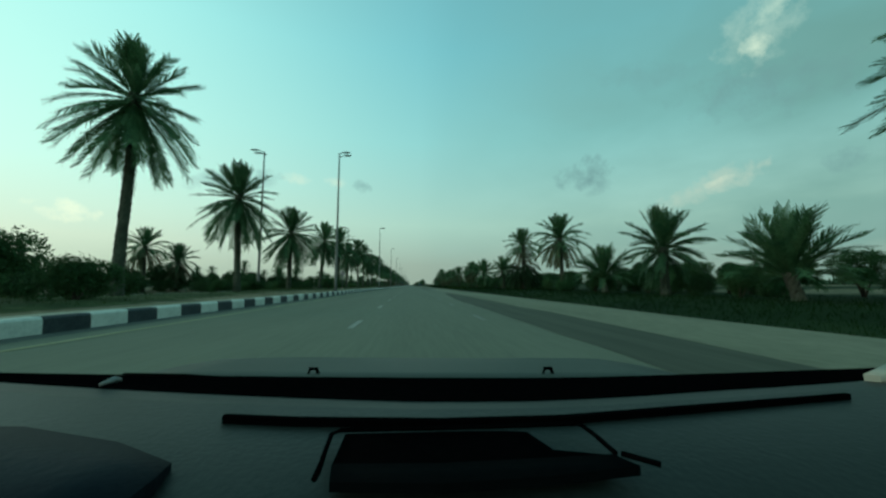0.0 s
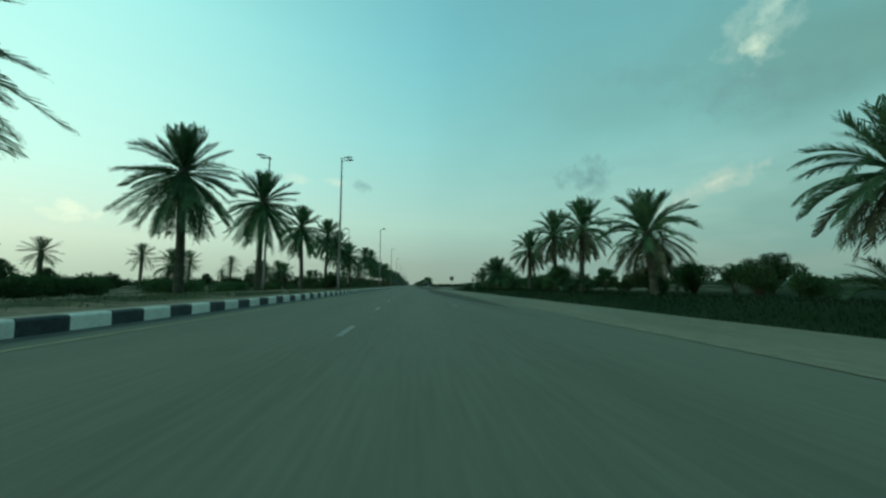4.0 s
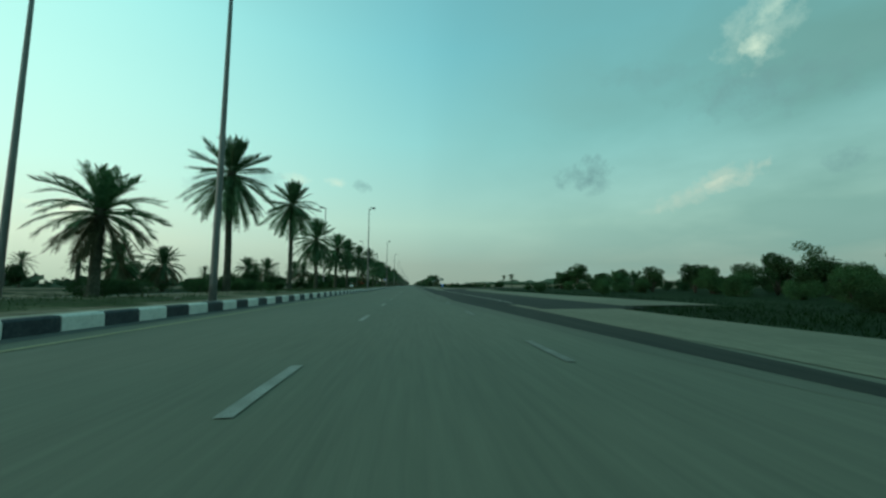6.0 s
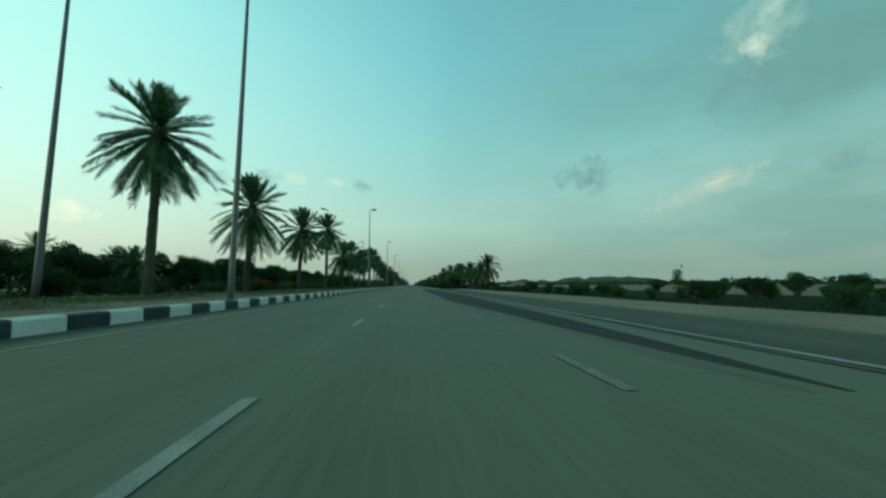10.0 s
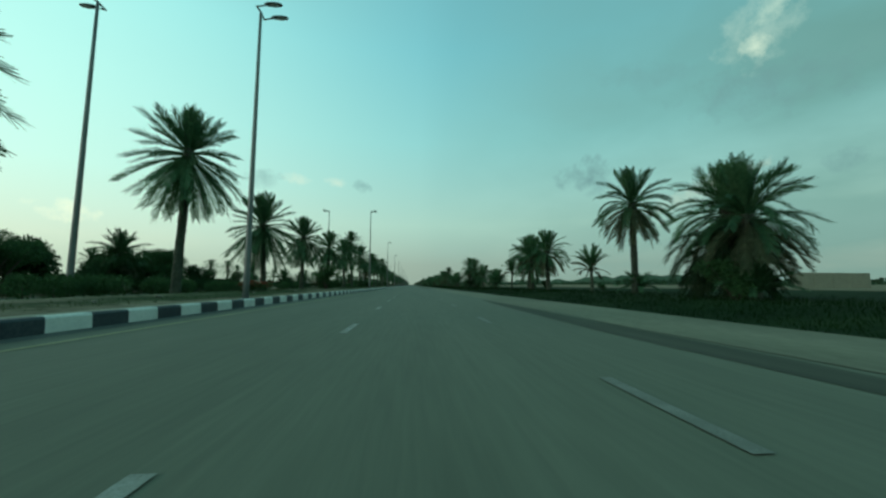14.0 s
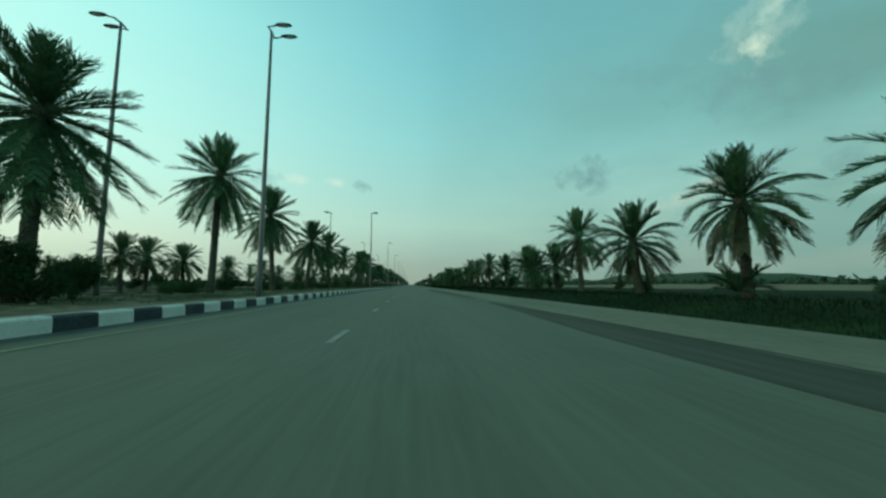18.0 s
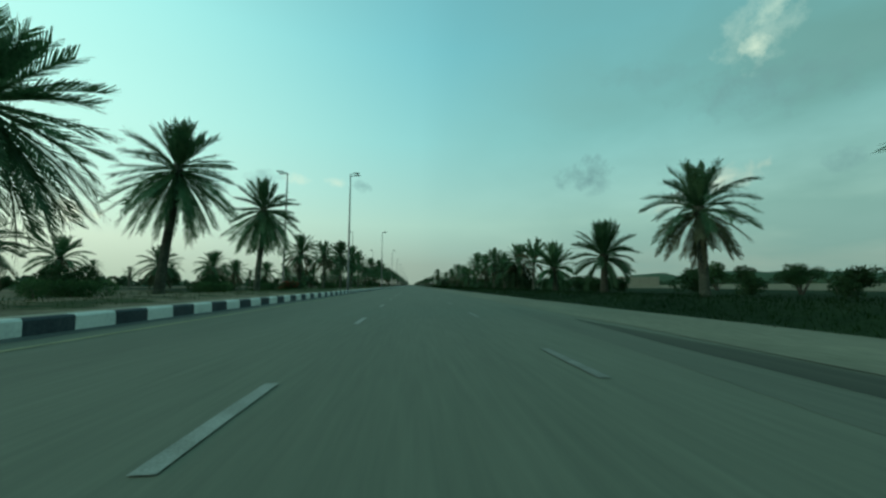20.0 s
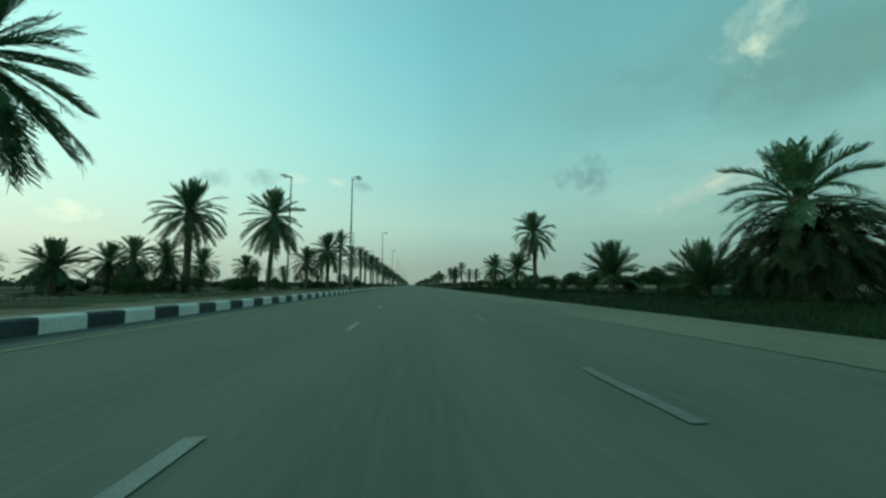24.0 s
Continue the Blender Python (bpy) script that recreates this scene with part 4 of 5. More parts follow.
# ------------------------------------------------ shrubs and trees


def leaves(seed, blobs, count, size, mat, name="foliage"):
    """Small leaves spread through lumpy clumps: blobs are (x, y, z, rx, ry, rz)."""
    rng = np.random.default_rng(seed)
    b = np.array(blobs, float)
    vol = (b[:, 3] * b[:, 4] * b[:, 5]) ** 0.67
    k = rng.choice(len(b), count, p=vol / vol.sum())
    d = rng.normal(size=(count, 3))
    d /= np.linalg.norm(d, axis=1)[:, None]
    r = rng.uniform(0.25, 1.0, count) ** 0.45 * rng.uniform(0.85, 1.18, count)
    p = b[k, :3] + d * r[:, None] * b[k, 3:]
    p[:, 2] = np.maximum(p[:, 2], 0.03)
    u = rng.normal(size=(count, 3)) + d * 0.7
    u /= np.linalg.norm(u, axis=1)[:, None]
    w = np.cross(u, rng.normal(size=(count, 3)))
    w /= np.linalg.norm(w, axis=1)[:, None]
    s = size * rng.uniform(0.6, 1.4, count)[:, None]
    q = np.stack((p - u * s, p - w * s * 0.42, p + u * s, p + w * s * 0.42), axis=1)
    return quads_mesh(name, q, mat)


def shrub(kind, seed):
    rng = random.Random(seed)
    blobs, stems = [], []
    if kind == "hedge":
        for i in range(9):
            blobs.append((rng.uniform(-0.5, 0.5), -1.7 + 0.42 * i, 0.48 + rng.uniform(-.05, .08), 0.62, 0.55, 0.46))
        label, cat, n, size = "dark clipped hedge clump on the median", "hedge", 6500, 0.05
    elif kind == "bush":
        for i in range(11):
            a, r = rng.uniform(0, 6.28), rng.uniform(0, 1.0)
            blobs.append((r * math.cos(a), r * math.sin(a), rng.uniform(0.4, 1.35), rng.uniform(.4, .7), rng.uniform(.4, .7), rng.uniform(.35, .6)))
        label, cat, n, size = "loose dark green desert shrub", "shrub", 7500, 0.055
    elif kind == "flower":
        for i in range(9):
            a, r = rng.uniform(0, 6.28), rng.uniform(0, 1.0)
            blobs.append((r * math.cos(a), 1.3 * r * math.sin(a), rng.uniform(0.3, 0.75), 0.5, 0.5, 0.4))
        label, cat, n, size = "low bush covered with red flowers on the median", "flowering bush", 5000, 0.048
    elif kind == "thin":
        for i in range(12):
            blobs.append((rng.uniform(-.55, .55), rng.uniform(-.55, .55), 0.5 + 0.26 * i, 0.5, 0.5, 0.35))
        label, cat, n, size = "slender upright desert tree with thin grey foliage", "tree", 4000, 0.055
    else:
        for i in range(16):
            a, r = rng.uniform(0, 6.28), rng.uniform(0.2, 1.8)
            blobs.append((r * math.cos(a), r * math.sin(a), 2.0 + rng.uniform(-0.9, 1.9) * (1.1 - r / 2.6), rng.uniform(.6, 1.0), rng.uniform(.6, 1.0), rng.uniform(.5, .8)))
        label, cat, n, size = "dense round-crowned dark green tree", "tree", 12000, 0.075
    ob = thing({"hedge": "hedge", "bush": "shrub", "flower": "flowering_bush"}.get(kind, "tree"), label, cat, "shrubs and trees along the road")
    bm = bmesh.new()
    for i, q in enumerate(blobs):
        if i % 2 == 0:
            foot = (rng.uniform(-.15, .15) + (0 if kind != "hedge" else q[0]), rng.uniform(-.15, .15) + (0 if kind != "hedge" else q[1]), -0.1)
            mid = ((foot[0] + q[0]) / 2 + rng.uniform(-.1, .1), (foot[1] + q[1]) / 2, q[2] * 0.55)
            r = 0.02 + 0.022 * q[2]
            tube(bm, [foot, mid, q[:3]], [r, r * 0.7, r * 0.25], 6)
    part("trunk" if kind in ("tree", "thin") else "stem", bm, M_BRANCH, ob)
    if kind == "flower":
        part("foliage", leaves(seed, blobs, n, size, M_LEAF), None, ob)
        top = [(q[0], q[1], q[2] + 0.12, q[3], q[4], q[5]) for q in blobs]
        part("blossom", leaves(seed + 1, top, 1600, 0.045, M_FLOWER, "flowers"), None, ob, "small red flowers")
    else:
        part("foliage", leaves(seed, blobs, n, size, M_LEAF), None, ob)
    return ob


SHRUBS = {k: [shrub(k, 300 + 40 * j + i) for i in range(n)] for j, (k, n) in enumerate((("hedge", 3), ("bush", 4), ("flower", 2), ("thin", 2), ("tree", 3)))}
far_leaves = []


def set_shrub(kind, x, y, s=1.0, sz=1.0):
    if y > 930 or x > 36 or x < (-33.5 if kind == "tree" else -27) or (kind == "bush" and (y > 700 and x > 0 or x < -14)):
        q = mesh_quads(next(c for c in pick.choice(SHRUBS[kind]).children if c.name.startswith("foliage")).data)[::4] * np.array((s, s, s * sz))
        mid = q.mean(axis=1, keepdims=True)
        q = mid + (q - mid) * 1.9
        far_leaves.append(q + np.array((x, y, median_z(x, y) if MEDIAN_FAR < x < KERB_X else ground_z(x, y))))
        return None
    ob = pick.choice(SHRUBS[kind])
    z = median_z(x, y) if MEDIAN_FAR < x < KERB_X else ground_z(x, y)
    m = pose(x, y, z - 0.02, 0, 0, pick.uniform(-12, 12) if kind == "hedge" else pick.uniform(0, 360)) @ Matrix.Diagonal((s, s, s * sz, 1))
    made = copy_thing(ob, m)
    made.matrix_basis = m
    return made


# on the median: hedge clumps between the palms and loose bushes
y = 8.0
while y < 1200:
    q = noise.noise((y * 0.02, 77, 0))
    if 348 < y < 362:
        y += 5
        continue
    kind = "hedge" if q > -0.1 else "bush"
    if pick.random() < 0.75:
        set_shrub(kind, -14.2 + pick.uniform(-0.6, 0.7), y, pick.uniform(0.75, 1.05) if kind == "hedge" else pick.uniform(0.5, 0.9))
    if pick.random() < 0.75:
        set_shrub("bush", -15.6 + pick.uniform(-0.5, 0.5), y + 2.5, pick.uniform(0.6, 1.0))
    y += pick.uniform(5.5, 9.5) if y < 760 else pick.uniform(8, 14)
for y in (30, 36.5, 44, 70, 77, 96, 103, 110, 117, 124, 150, 158, 166, 214, 221, 229, 236, 258, 266, 283, 290, 295.5, 302, 308.5, 430, 437, 444, 620, 627):
    set_shrub("hedge", -15.5 + pick.uniform(-0.3, 0.3), y, pick.uniform(0.95, 1.15))
for x, y, k in ((-13.3, 318, 1.1), (-13.6, 320.4, 1.0), (-13.2, 323, 1.1), (-13.6, 409, 0.85), (-14.4, 411, 0.75), (-12.2, 554, 0.7), (-12.6, 556.5, 0.7), (-13.6, 792, 0.85), (-14.4, 794, 0.75), (-10.8, 879.5, 0.5), (-10.9, 881.2, 0.5)):
    set_shrub("flower", x, y, k)
# large bushes that stand out among them
for kind, x, y, s in (("bush", -11.4, 10.2, 1.5), ("bush", -11.2, 13.2, 1.3), ("bush", -10.6, 48, 1.0), ("bush", -11.8, 58.5, 1.25), ("bush", -10.6, 198.4, 1.5), ("bush", -11.2, 200.6, 1.2), ("bush", -12, 613, 1.15),
                      ("bush", -12, 625, 1.25), ("tree", -11.4, 575.3, 1.05), ("bush", -11.8, 577, 1.3), ("bush", -12.0, 581, 1.0), ("bush", -10.8, 686, 1.35), ("bush", -11.4, 688.5, 1.1), ("bush", -12, 857, 1.4), ("bush", -12.4, 859, 1.2),
                      ("bush", -11.4, 874.6, 1.0), ("bush", -11.0, 347.0, 0.8), ("hedge", -10.8, 344, 0.9), ("bush", 35.5, 369, 1.8), ("bush", 35.0, 365, 1.4), ("tree", 36.0, 371.5, 0.8), ("bush", 33.5, 366.5, 1.2)):
    set_shrub(kind, x, y, s * 0.74)
# right-hand side: undergrowth behind the palms
y = 4.0
while y < 236:
    set_shrub("bush", pick.uniform(18, 23), y, pick.uniform(0.75, 1.2))
    if pick.random() < 0.5:
        set_shrub("tree", pick.uniform(21, 32), y + 2, pick.uniform(0.5, 0.8))
    if pick.random() < 0.5:
        set_shrub("bush", pick.uniform(15, 18), y + 3, pick.uniform(0.6, 1.0))
    y += pick.uniform(2.4, 4.0) if y < 125 else pick.uniform(3.5, 6.0)
for kind, x, y, s in (("tree", 16.2, 97, 1.4), ("tree", 18, 92.5, 0.62), ("bush", 16.3, 96.6, 1.5), ("bush", 16.6, 98.6, 1.3), ("bush", 15.6, 188.5, 1.5), ("tree", 36, 300, 1.3), ("tree", 35.8, 303.5, 1.1), ("tree", 36, 309, 1.05), ("bush", 35.5, 306, 1.6), ("tree", 36, 291.3, 0.85), ("tree", 35.6, 288.2, 0.8), ("tree", 36, 284, 0.95), ("tree", 36, 276.6, 0.9), ("tree", 35.8, 268, 0.95), ("tree", 35.6, 265.5, 0.8), ("tree", 36, 258, 1.0), ("tree", 35.7, 261, 0.8), ("thin", 35.8, 254.4, 1.35), ("bush", 35.5, 254.4, 1.8), ("tree", 36, 247.5, 0.95), ("bush", 35, 250, 1.5),
                      ("thin", 20, 400.4, 0.6), ("bush", 21, 400, 0.9), ("tree", 26, 366, 0.36), ("bush", 20, 364, 0.5), ("bush", 16, 353, 1.1), ("bush", 18, 378, 1.0), ("bush", 14.5, 540, 1.1)):
    set_shrub(kind, x, y, s)
y = 236.0
while y < 300:
    set_shrub("bush", pick.uniform(19, 36), y, pick.uniform(0.6, 1.3))
    if pick.random() < 0.4:
        set_shrub("bush", pick.uniform(22, 30), y + 2, pick.uniform(0.4, 0.8))
    set_shrub("tree", pick.uniform(38, 70), y, pick.uniform(0.4, 0.75))
    for k in range(3):
        set_shrub("bush", pick.uniform(36.5, 75), y + k, pick.uniform(0.7, 1.3))
    y += 3.8
for y in range(316, 346, 3):
    for k in range(3):
        set_shrub("bush", 25.5 + max(0, y - 320) * 0.8 + pick.uniform(0, 14), y - 3 + k, pick.uniform(0.35, 0.6))
y = 360.0
while y < 480:
    set_shrub("bush", pick.uniform(16, 34), y, pick.uniform(0.4, 1.0))
    if pick.random() < 0.5:
        set_shrub("bush", pick.uniform(15.5, 19), y + 1, pick.uniform(0.35, 0.65))
    if 388 < y < 410:
        set_shrub("tree", pick.uniform(24, 35), y, pick.uniform(0.4, 0.65))
    y += pick.uniform(2.0, 4.5)
y = 480.0
while y < 740:
    set_shrub("bush", pick.uniform(17, 24), y, pick.uniform(0.35, 0.8))
    y += pick.uniform(6, 14)
y = 740.0
while y < 1350:
    set_shrub("bush", pick.uniform(17, 24), y, pick.uniform(0.7, 1.35))
    if pick.random() < 0.6:
        set_shrub("tree", pick.uniform(24, 50), y, pick.uniform(0.4, 0.8))
    y += pick.uniform(4, 8)
for y in range(838, 930, 3):
    set_shrub("tree", pick.uniform(19, 26), y, pick.uniform(0.5, 0.8))
for y in range(780, 930, 2):
    set_shrub("bush", pick.uniform(17, 20.5), y, pick.uniform(0.5, 0.85))
for y in range(6, 128, 2):
    set_shrub("tree", pick.uniform(20, 25), y, pick.uniform(0.5, 0.78))
# beyond the other carriageway
y = 2.0
while y < 1200:
    dense = y < 120 or 352 < y < 590
    set_shrub("tree" if pick.random() < (0.8 if dense else 0.4) else "bush", -31.5 - abs(pick.gauss(0, 1)) * (4 if dense else 9), y, (pick.uniform(1.1, 1.45) if y > 430 else pick.uniform(0.8, 1.1) if y > 300 else pick.uniform(0.6, 0.9)) if dense else pick.uniform(0.55, 0.9))
    if dense:
        set_shrub("bush", -31.0 - pick.uniform(0, 1.5), y + 1.3, pick.uniform(0.9, 1.3))
        set_shrub("tree", -34 - pick.uniform(0, 6), y + 2, pick.uniform(1.0, 1.35) if y > 300 else pick.uniform(0.6, 0.85))
    y += pick.uniform(2.6, 4.4) if dense else pick.uniform(3.2, 5.6)
tagged(new("far_shrubs", quads_mesh("far_shrubs", np.concatenate(far_leaves), M_LEAF)), "far shrubs and low trees", "shrubs", kind="stuff")
for obs in SHRUBS.values():
    for ob in obs:
        for o in list(ob.children_recursive) + [ob]:
            bpy.data.objects.remove(o)

# far woods and low hills along the horizon
rng = np.random.default_rng(9)


def woods(name, label, x0, x1, y0, y1, count, high, size):
    p = np.stack((rng.uniform(x0, x1, count), rng.uniform(y0, y1, count), rng.uniform(0, 1, count) ** 1.5), axis=1)
    lump = np.array([0.55 + 0.45 * noise.noise((a * 0.02, b * 0.02, 3)) + 0.3 * noise.noise((a * 0.09, b * 0.09, 5)) for a, b, _ in p])
    p[:, 2] = p[:, 2] * high * np.clip(lump, 0.1, 1.3)
    u = rng.normal(size=(count, 3)) * size
    w = rng.normal(size=(count, 3)) * size
    tagged(new(name, quads_mesh(name, np.stack((p - u, p - w, p + u, p + w), axis=1), M_FAR_LEAF)), label, "trees", kind="stuff")


woods("far_woods_right", "belt of far dark trees beyond the sand", 260, 330, -40, 2200, 16000, 9.0, 1.1)
woods("far_woods_left", "belt of far dark trees beyond the grove", -150, -95, -40, 2000, 14000, 5.0, 0.9)


def hills(name, label, line, high, seed, mat):
    v, f = [], []
    for i, (x, y) in enumerate(line):
        h = (high(y) if callable(high) else high) * (0.55 + 0.45 * noise.noise((i * 0.21, seed, 0)) + 0.18 * noise.noise((i * 0.9, seed, 2)))
        n = Vector((x, y - 500, 0)).normalized() * 90
        v += [(x - n.x, y - n.y, -1), (x - n.x * 0.3, y - n.y * 0.3, h * 0.8), (x, y, h), (x + n.x, y + n.y, -1)]
        if i:
            for k in range(3):
                f.append((4 * i - 4 + k, 4 * i + k, 4 * i + k + 1, 4 * i - 3 + k))
    tagged(new(name, mesh_of(name, v, f, mat, True)), label, "hills", kind="structure")


hills("backdrop_hills_right", "low far hills dark with scrub", [(520 - 0.02 * abs(y - 900), y) for y in range(-100, 3400, 35)], lambda y: 11 + 28 * smooth(1000, 1220, y), 3, M_FAR_LEAF)
hills("backdrop_hills_left", "low far rise dark with scrub", [(-600, y) for y in range(-100, 3400, 35)], 8.0, 7, M_FAR_LEAF)
hills("backdrop_hills_ahead", "low far rise across the end of the road", [(x, 3600) for x in range(-1400, 1500, 35)], 9.0, 11, M_FAR_LEAF)

# ------------------------------------------------ grass and weeds


def blades(name, label, spots, high, mat):
    """Upright tapering blades at the given ground places."""
    n = len(spots)
    a = rng.uniform(0, math.tau, n)
    h = high * rng.uniform(0.4, 1.2, n) * (0.55 + 0.45 * np.clip((np.abs(spots[:, 0]) - 8) / 4, 0, 1))
    w = 0.006 + 0.010 * rng.random(n)
    lean = rng.normal(0, 0.35, (n, 2)) * h[:, None]
    u = np.stack((np.cos(a) * w, np.sin(a) * w, np.zeros(n)), axis=1)
    tip = spots + np.stack((lean[:, 0], lean[:, 1], h), axis=1)
    q = np.stack((spots - u, spots + u, tip + u * 0.15, tip - u * 0.15), axis=1)
    tagged(new(name, quads_mesh(name, q, mat)), label, "grass", kind="stuff")


spots = []
field = random.Random(21)
while len(spots) < 230000:
    x, y = 7.9 + abs(field.gauss(0, 1)) * 5.0, field.uniform(4, 985)
    if SIDE_Y0 + 14 < y < SIDE_Y1 and x < 14.7 + 1.5 * noise.noise((y * 0.05, 1, 0)):
        continue
    if SIDE_Y0 + 62 < y < 360 and x < 24 + 0.8 * max(0, y - 320):
        continue
    if x < 8.25 + 0.5 * noise.noise((y * 0.25, 8, 0)) + 0.35 * noise.noise((y * 1.1, 8, 0)):
        continue
    if x > 15 and noise.noise((x * 0.07, y * 0.04, 11)) < -0.45:
        continue
    spots.append((x, y, ground_z(x, y) - 0.01))
blades("verge_grass", "dark green rough grass on the road verge", np.array(spots), 0.20, M_GRASS)
spots = []
while len(spots) < 60000:
    x, y = field.uniform(-16.6, -8.6), field.uniform(4, 960)
    if noise.noise((x * 0.4, y * 0.05, 6)) > -0.15:
        spots.append((x, y, median_z(x, y) - 0.01))
blades("median_weeds", "thin weeds and grass on the sandy median", np.array(spots), 0.17, M_WEED)

spots = []
while len(spots) < 5000:
    x, y = 8.6 + abs(field.gauss(0, 1)) * 2.4, field.gauss(92, 7)
    if x < 16 and noise.noise((x * 0.3, y * 0.12, 14)) > -0.1:
        spots.append((x, y, ground_z(x, y)))
blades("olive_grass", "lighter olive grass patch on the verge", np.array(spots), 0.24, M_WEED)

# ------------------------------------------------ rubble on the median soil
rock_meshes = []
for i in range(3):
    bm = bmesh.new()
    bmesh.ops.create_icosphere(bm, subdivisions=1, radius=0.14)
    for v in bm.verts:
        v.co *= 1 + 0.35 * noise.noise(v.co * 9 + Vector((i, 0, 0)))
        v.co.z *= 0.6
    rock_meshes.append(bm_mesh("stone", bm, M_ROCK))
for i in range(60):
    x, y = field.uniform(-10.5, -8.6), field.uniform(8, 940)
    thing("stone", "loose grey stone lying on the median soil", "stone", "stones on the median", at=pose(x, y, median_z(x, y) + 0.03, 0, 0, field.uniform(0, 360)) @ Matrix.Scale(field.uniform(0.5, 1.3), 4), data=rock_meshes[i % 3])

# ------------------------------------------------ signs


def plate(bm, outline, y0, y1):
    """A flat plate of an outline in x and z, from y0 to y1."""
    a = [bm.verts.new((x, y0, z)) for x, z in outline]
    b = [bm.verts.new((x, y1, z)) for x, z in outline]
    bm.faces.new(a)
    bm.faces.new(b[::-1])
    for i in range(len(a)):
        j = (i + 1) % len(a)
        bm.faces.new((a[j], a[i], b[i], b[j]))
    return bm


def rounded(w, h, r, x=0.0, z=0.0):
    pts = []
    for cx, cz, a0 in ((w / 2 - r, h / 2 - r, 0), (-w / 2 + r, h / 2 - r, 90), (-w / 2 + r, -h / 2 + r, 180), (w / 2 - r, -h / 2 + r, 270)):
        for k in range(5):
            q = radians(a0 + 22.5 * k)
            pts.append((x + cx + r * math.cos(q), z + cz + r * math.sin(q)))
    return pts


def disc(r, z, n=28):
    return [(r * math.cos(math.tau * k / n), z + r * math.sin(math.tau * k / n)) for k in range(n)]


def sign_post(ob, high, r=0.035, mat=M_STEEL, x=0.0):
    bm = bmesh.new()
    tube(bm, [(x, 0.05, -0.25), (x, 0.05, high)], [r, r], 10)
    return part("post", bm, mat, ob)


# keep-right sign on the nose of the island
ob = thing("traffic_sign", "blue sign with white arrow on a low post on the island", "traffic sign", at=pose(7.75, 315.5, 0.02, 0, 0, -14))
sign_post(ob, 1.2, 0.04, M_BLACK)
face = part("sign_face", plate(bmesh.new(), [(-0.30, 1.18), (-0.33, 1.00), (-0.30, 0.78), (-0.15, 0.48), (0.0, 0.42), (0.15, 0.48), (0.30, 0.78), (0.33, 1.00), (0.30, 1.18), (0.12, 1.30), (-0.12, 1.30)], -0.015, 0.015), M_BLUE, ob)
part("arrow", plate(bmesh.new(), [(-0.04, 1.20), (0.04, 1.20), (0.24, 0.74), (0.14, 0.72), (0.0, 1.05), (-0.14, 0.72), (-0.24, 0.74)], -0.022, -0.016), M_SIGN_WHITE, face, "white arrow")
ob = thing("stone_heap", "small heap of stones round the foot of the sign", "stones", at=pose(7.2, 315.3, 0.0))
for i in range(7):
    part("stone", rock_meshes[i % 3], None, ob, at=pose(field.uniform(-.4, .5), field.uniform(-.3, .3), 0.07, 0, 0, 50 * i) @ Matrix.Scale(1.3, 4))

# green direction sign with its plate on one side of the post
ob = thing("direction_sign", "small green direction sign on a grey steel post", "road sign", at=pose(7.2, 317.9, -0.03, 0, 0, -6))
sign_post(ob, 2.72, 0.045)
face = part("sign_face", plate(bmesh.new(), rounded(0.98, 0.56, 0.06, 0.55, 2.38), -0.015, 0.012), M_GREEN, ob)
for x, z, w, h in ((0.55, 2.50, 0.72, 0.06), (0.45, 2.38, 0.40, 0.07), (0.62, 2.26, 0.50, 0.06)):
    part("writing_bar", plate(bmesh.new(), rounded(w, h, 0.02, x, z), -0.022, -0.017), M_SIGN_WHITE, face)

# a two-faced board on one post
ob = thing("advertising_board", "angled two-faced board with green and white print on a post", "board", at=pose(7.4, 346.2, 0.0))
sign_post(ob, 2.2, 0.028)
for p0, p1, mat in (((-0.36, 0.46), (0.14, -0.42), M_GREEN), ((0.16, -0.42), (0.60, -0.12), M_SIGN_GREY)):
    w = math.dist(p0, p1)
    holder = pose((p0[0] + p1[0]) / 2, (p0[1] + p1[1]) / 2 + 0.05, 2.38, 0, 0, math.degrees(math.atan2(p1[1] - p0[1], p1[0] - p0[0])))
    p = part("panel", plate(bmesh.new(), rounded(w, 0.66, 0.03), -0.02, 0.02), mat, ob, at=holder)
    if mat == M_GREEN:
        for x, z, k, h in ((0.15, 0.22, 0.3, 0.04), (-0.12, 0.06, 0.45, 0.06), (0.05, -0.20, 0.85, 0.09)):
            part("print_bar", plate(bmesh.new(), rounded(w * k, h, 0.02, x, z), -0.028, -0.022), M_SIGN_WHITE, p)

# square warning board on a banded post
ob = thing("traffic_sign", "pale square board with a dark mark on a striped post", "traffic sign", at=pose(8.8, 228.7, 0.02))
for k in range(8):
    bm = bmesh.new()
    tube(bm, [(0, 0.05, -0.2 + 0.26 * k), (0, 0.05, 0.06 + 0.26 * k)], [0.04, 0.04], 10)
    part("post_band", bm, M_SIGN_WHITE if k % 2 else M_BLACK, ob)
face = part("sign_face", plate(bmesh.new(), rounded(0.82, 0.86, 0.07, 0, 2.35), -0.015, 0.015), M_SIGN_GREY, ob)
part("mark", plate(bmesh.new(), [(-0.22, 2.15), (0.02, 2.15), (0.02, 2.32), (0.22, 2.32), (0.22, 2.45), (-0.06, 2.45), (-0.06, 2.28), (-0.22, 2.28)], -0.022, -0.017), M_BLACK, face)

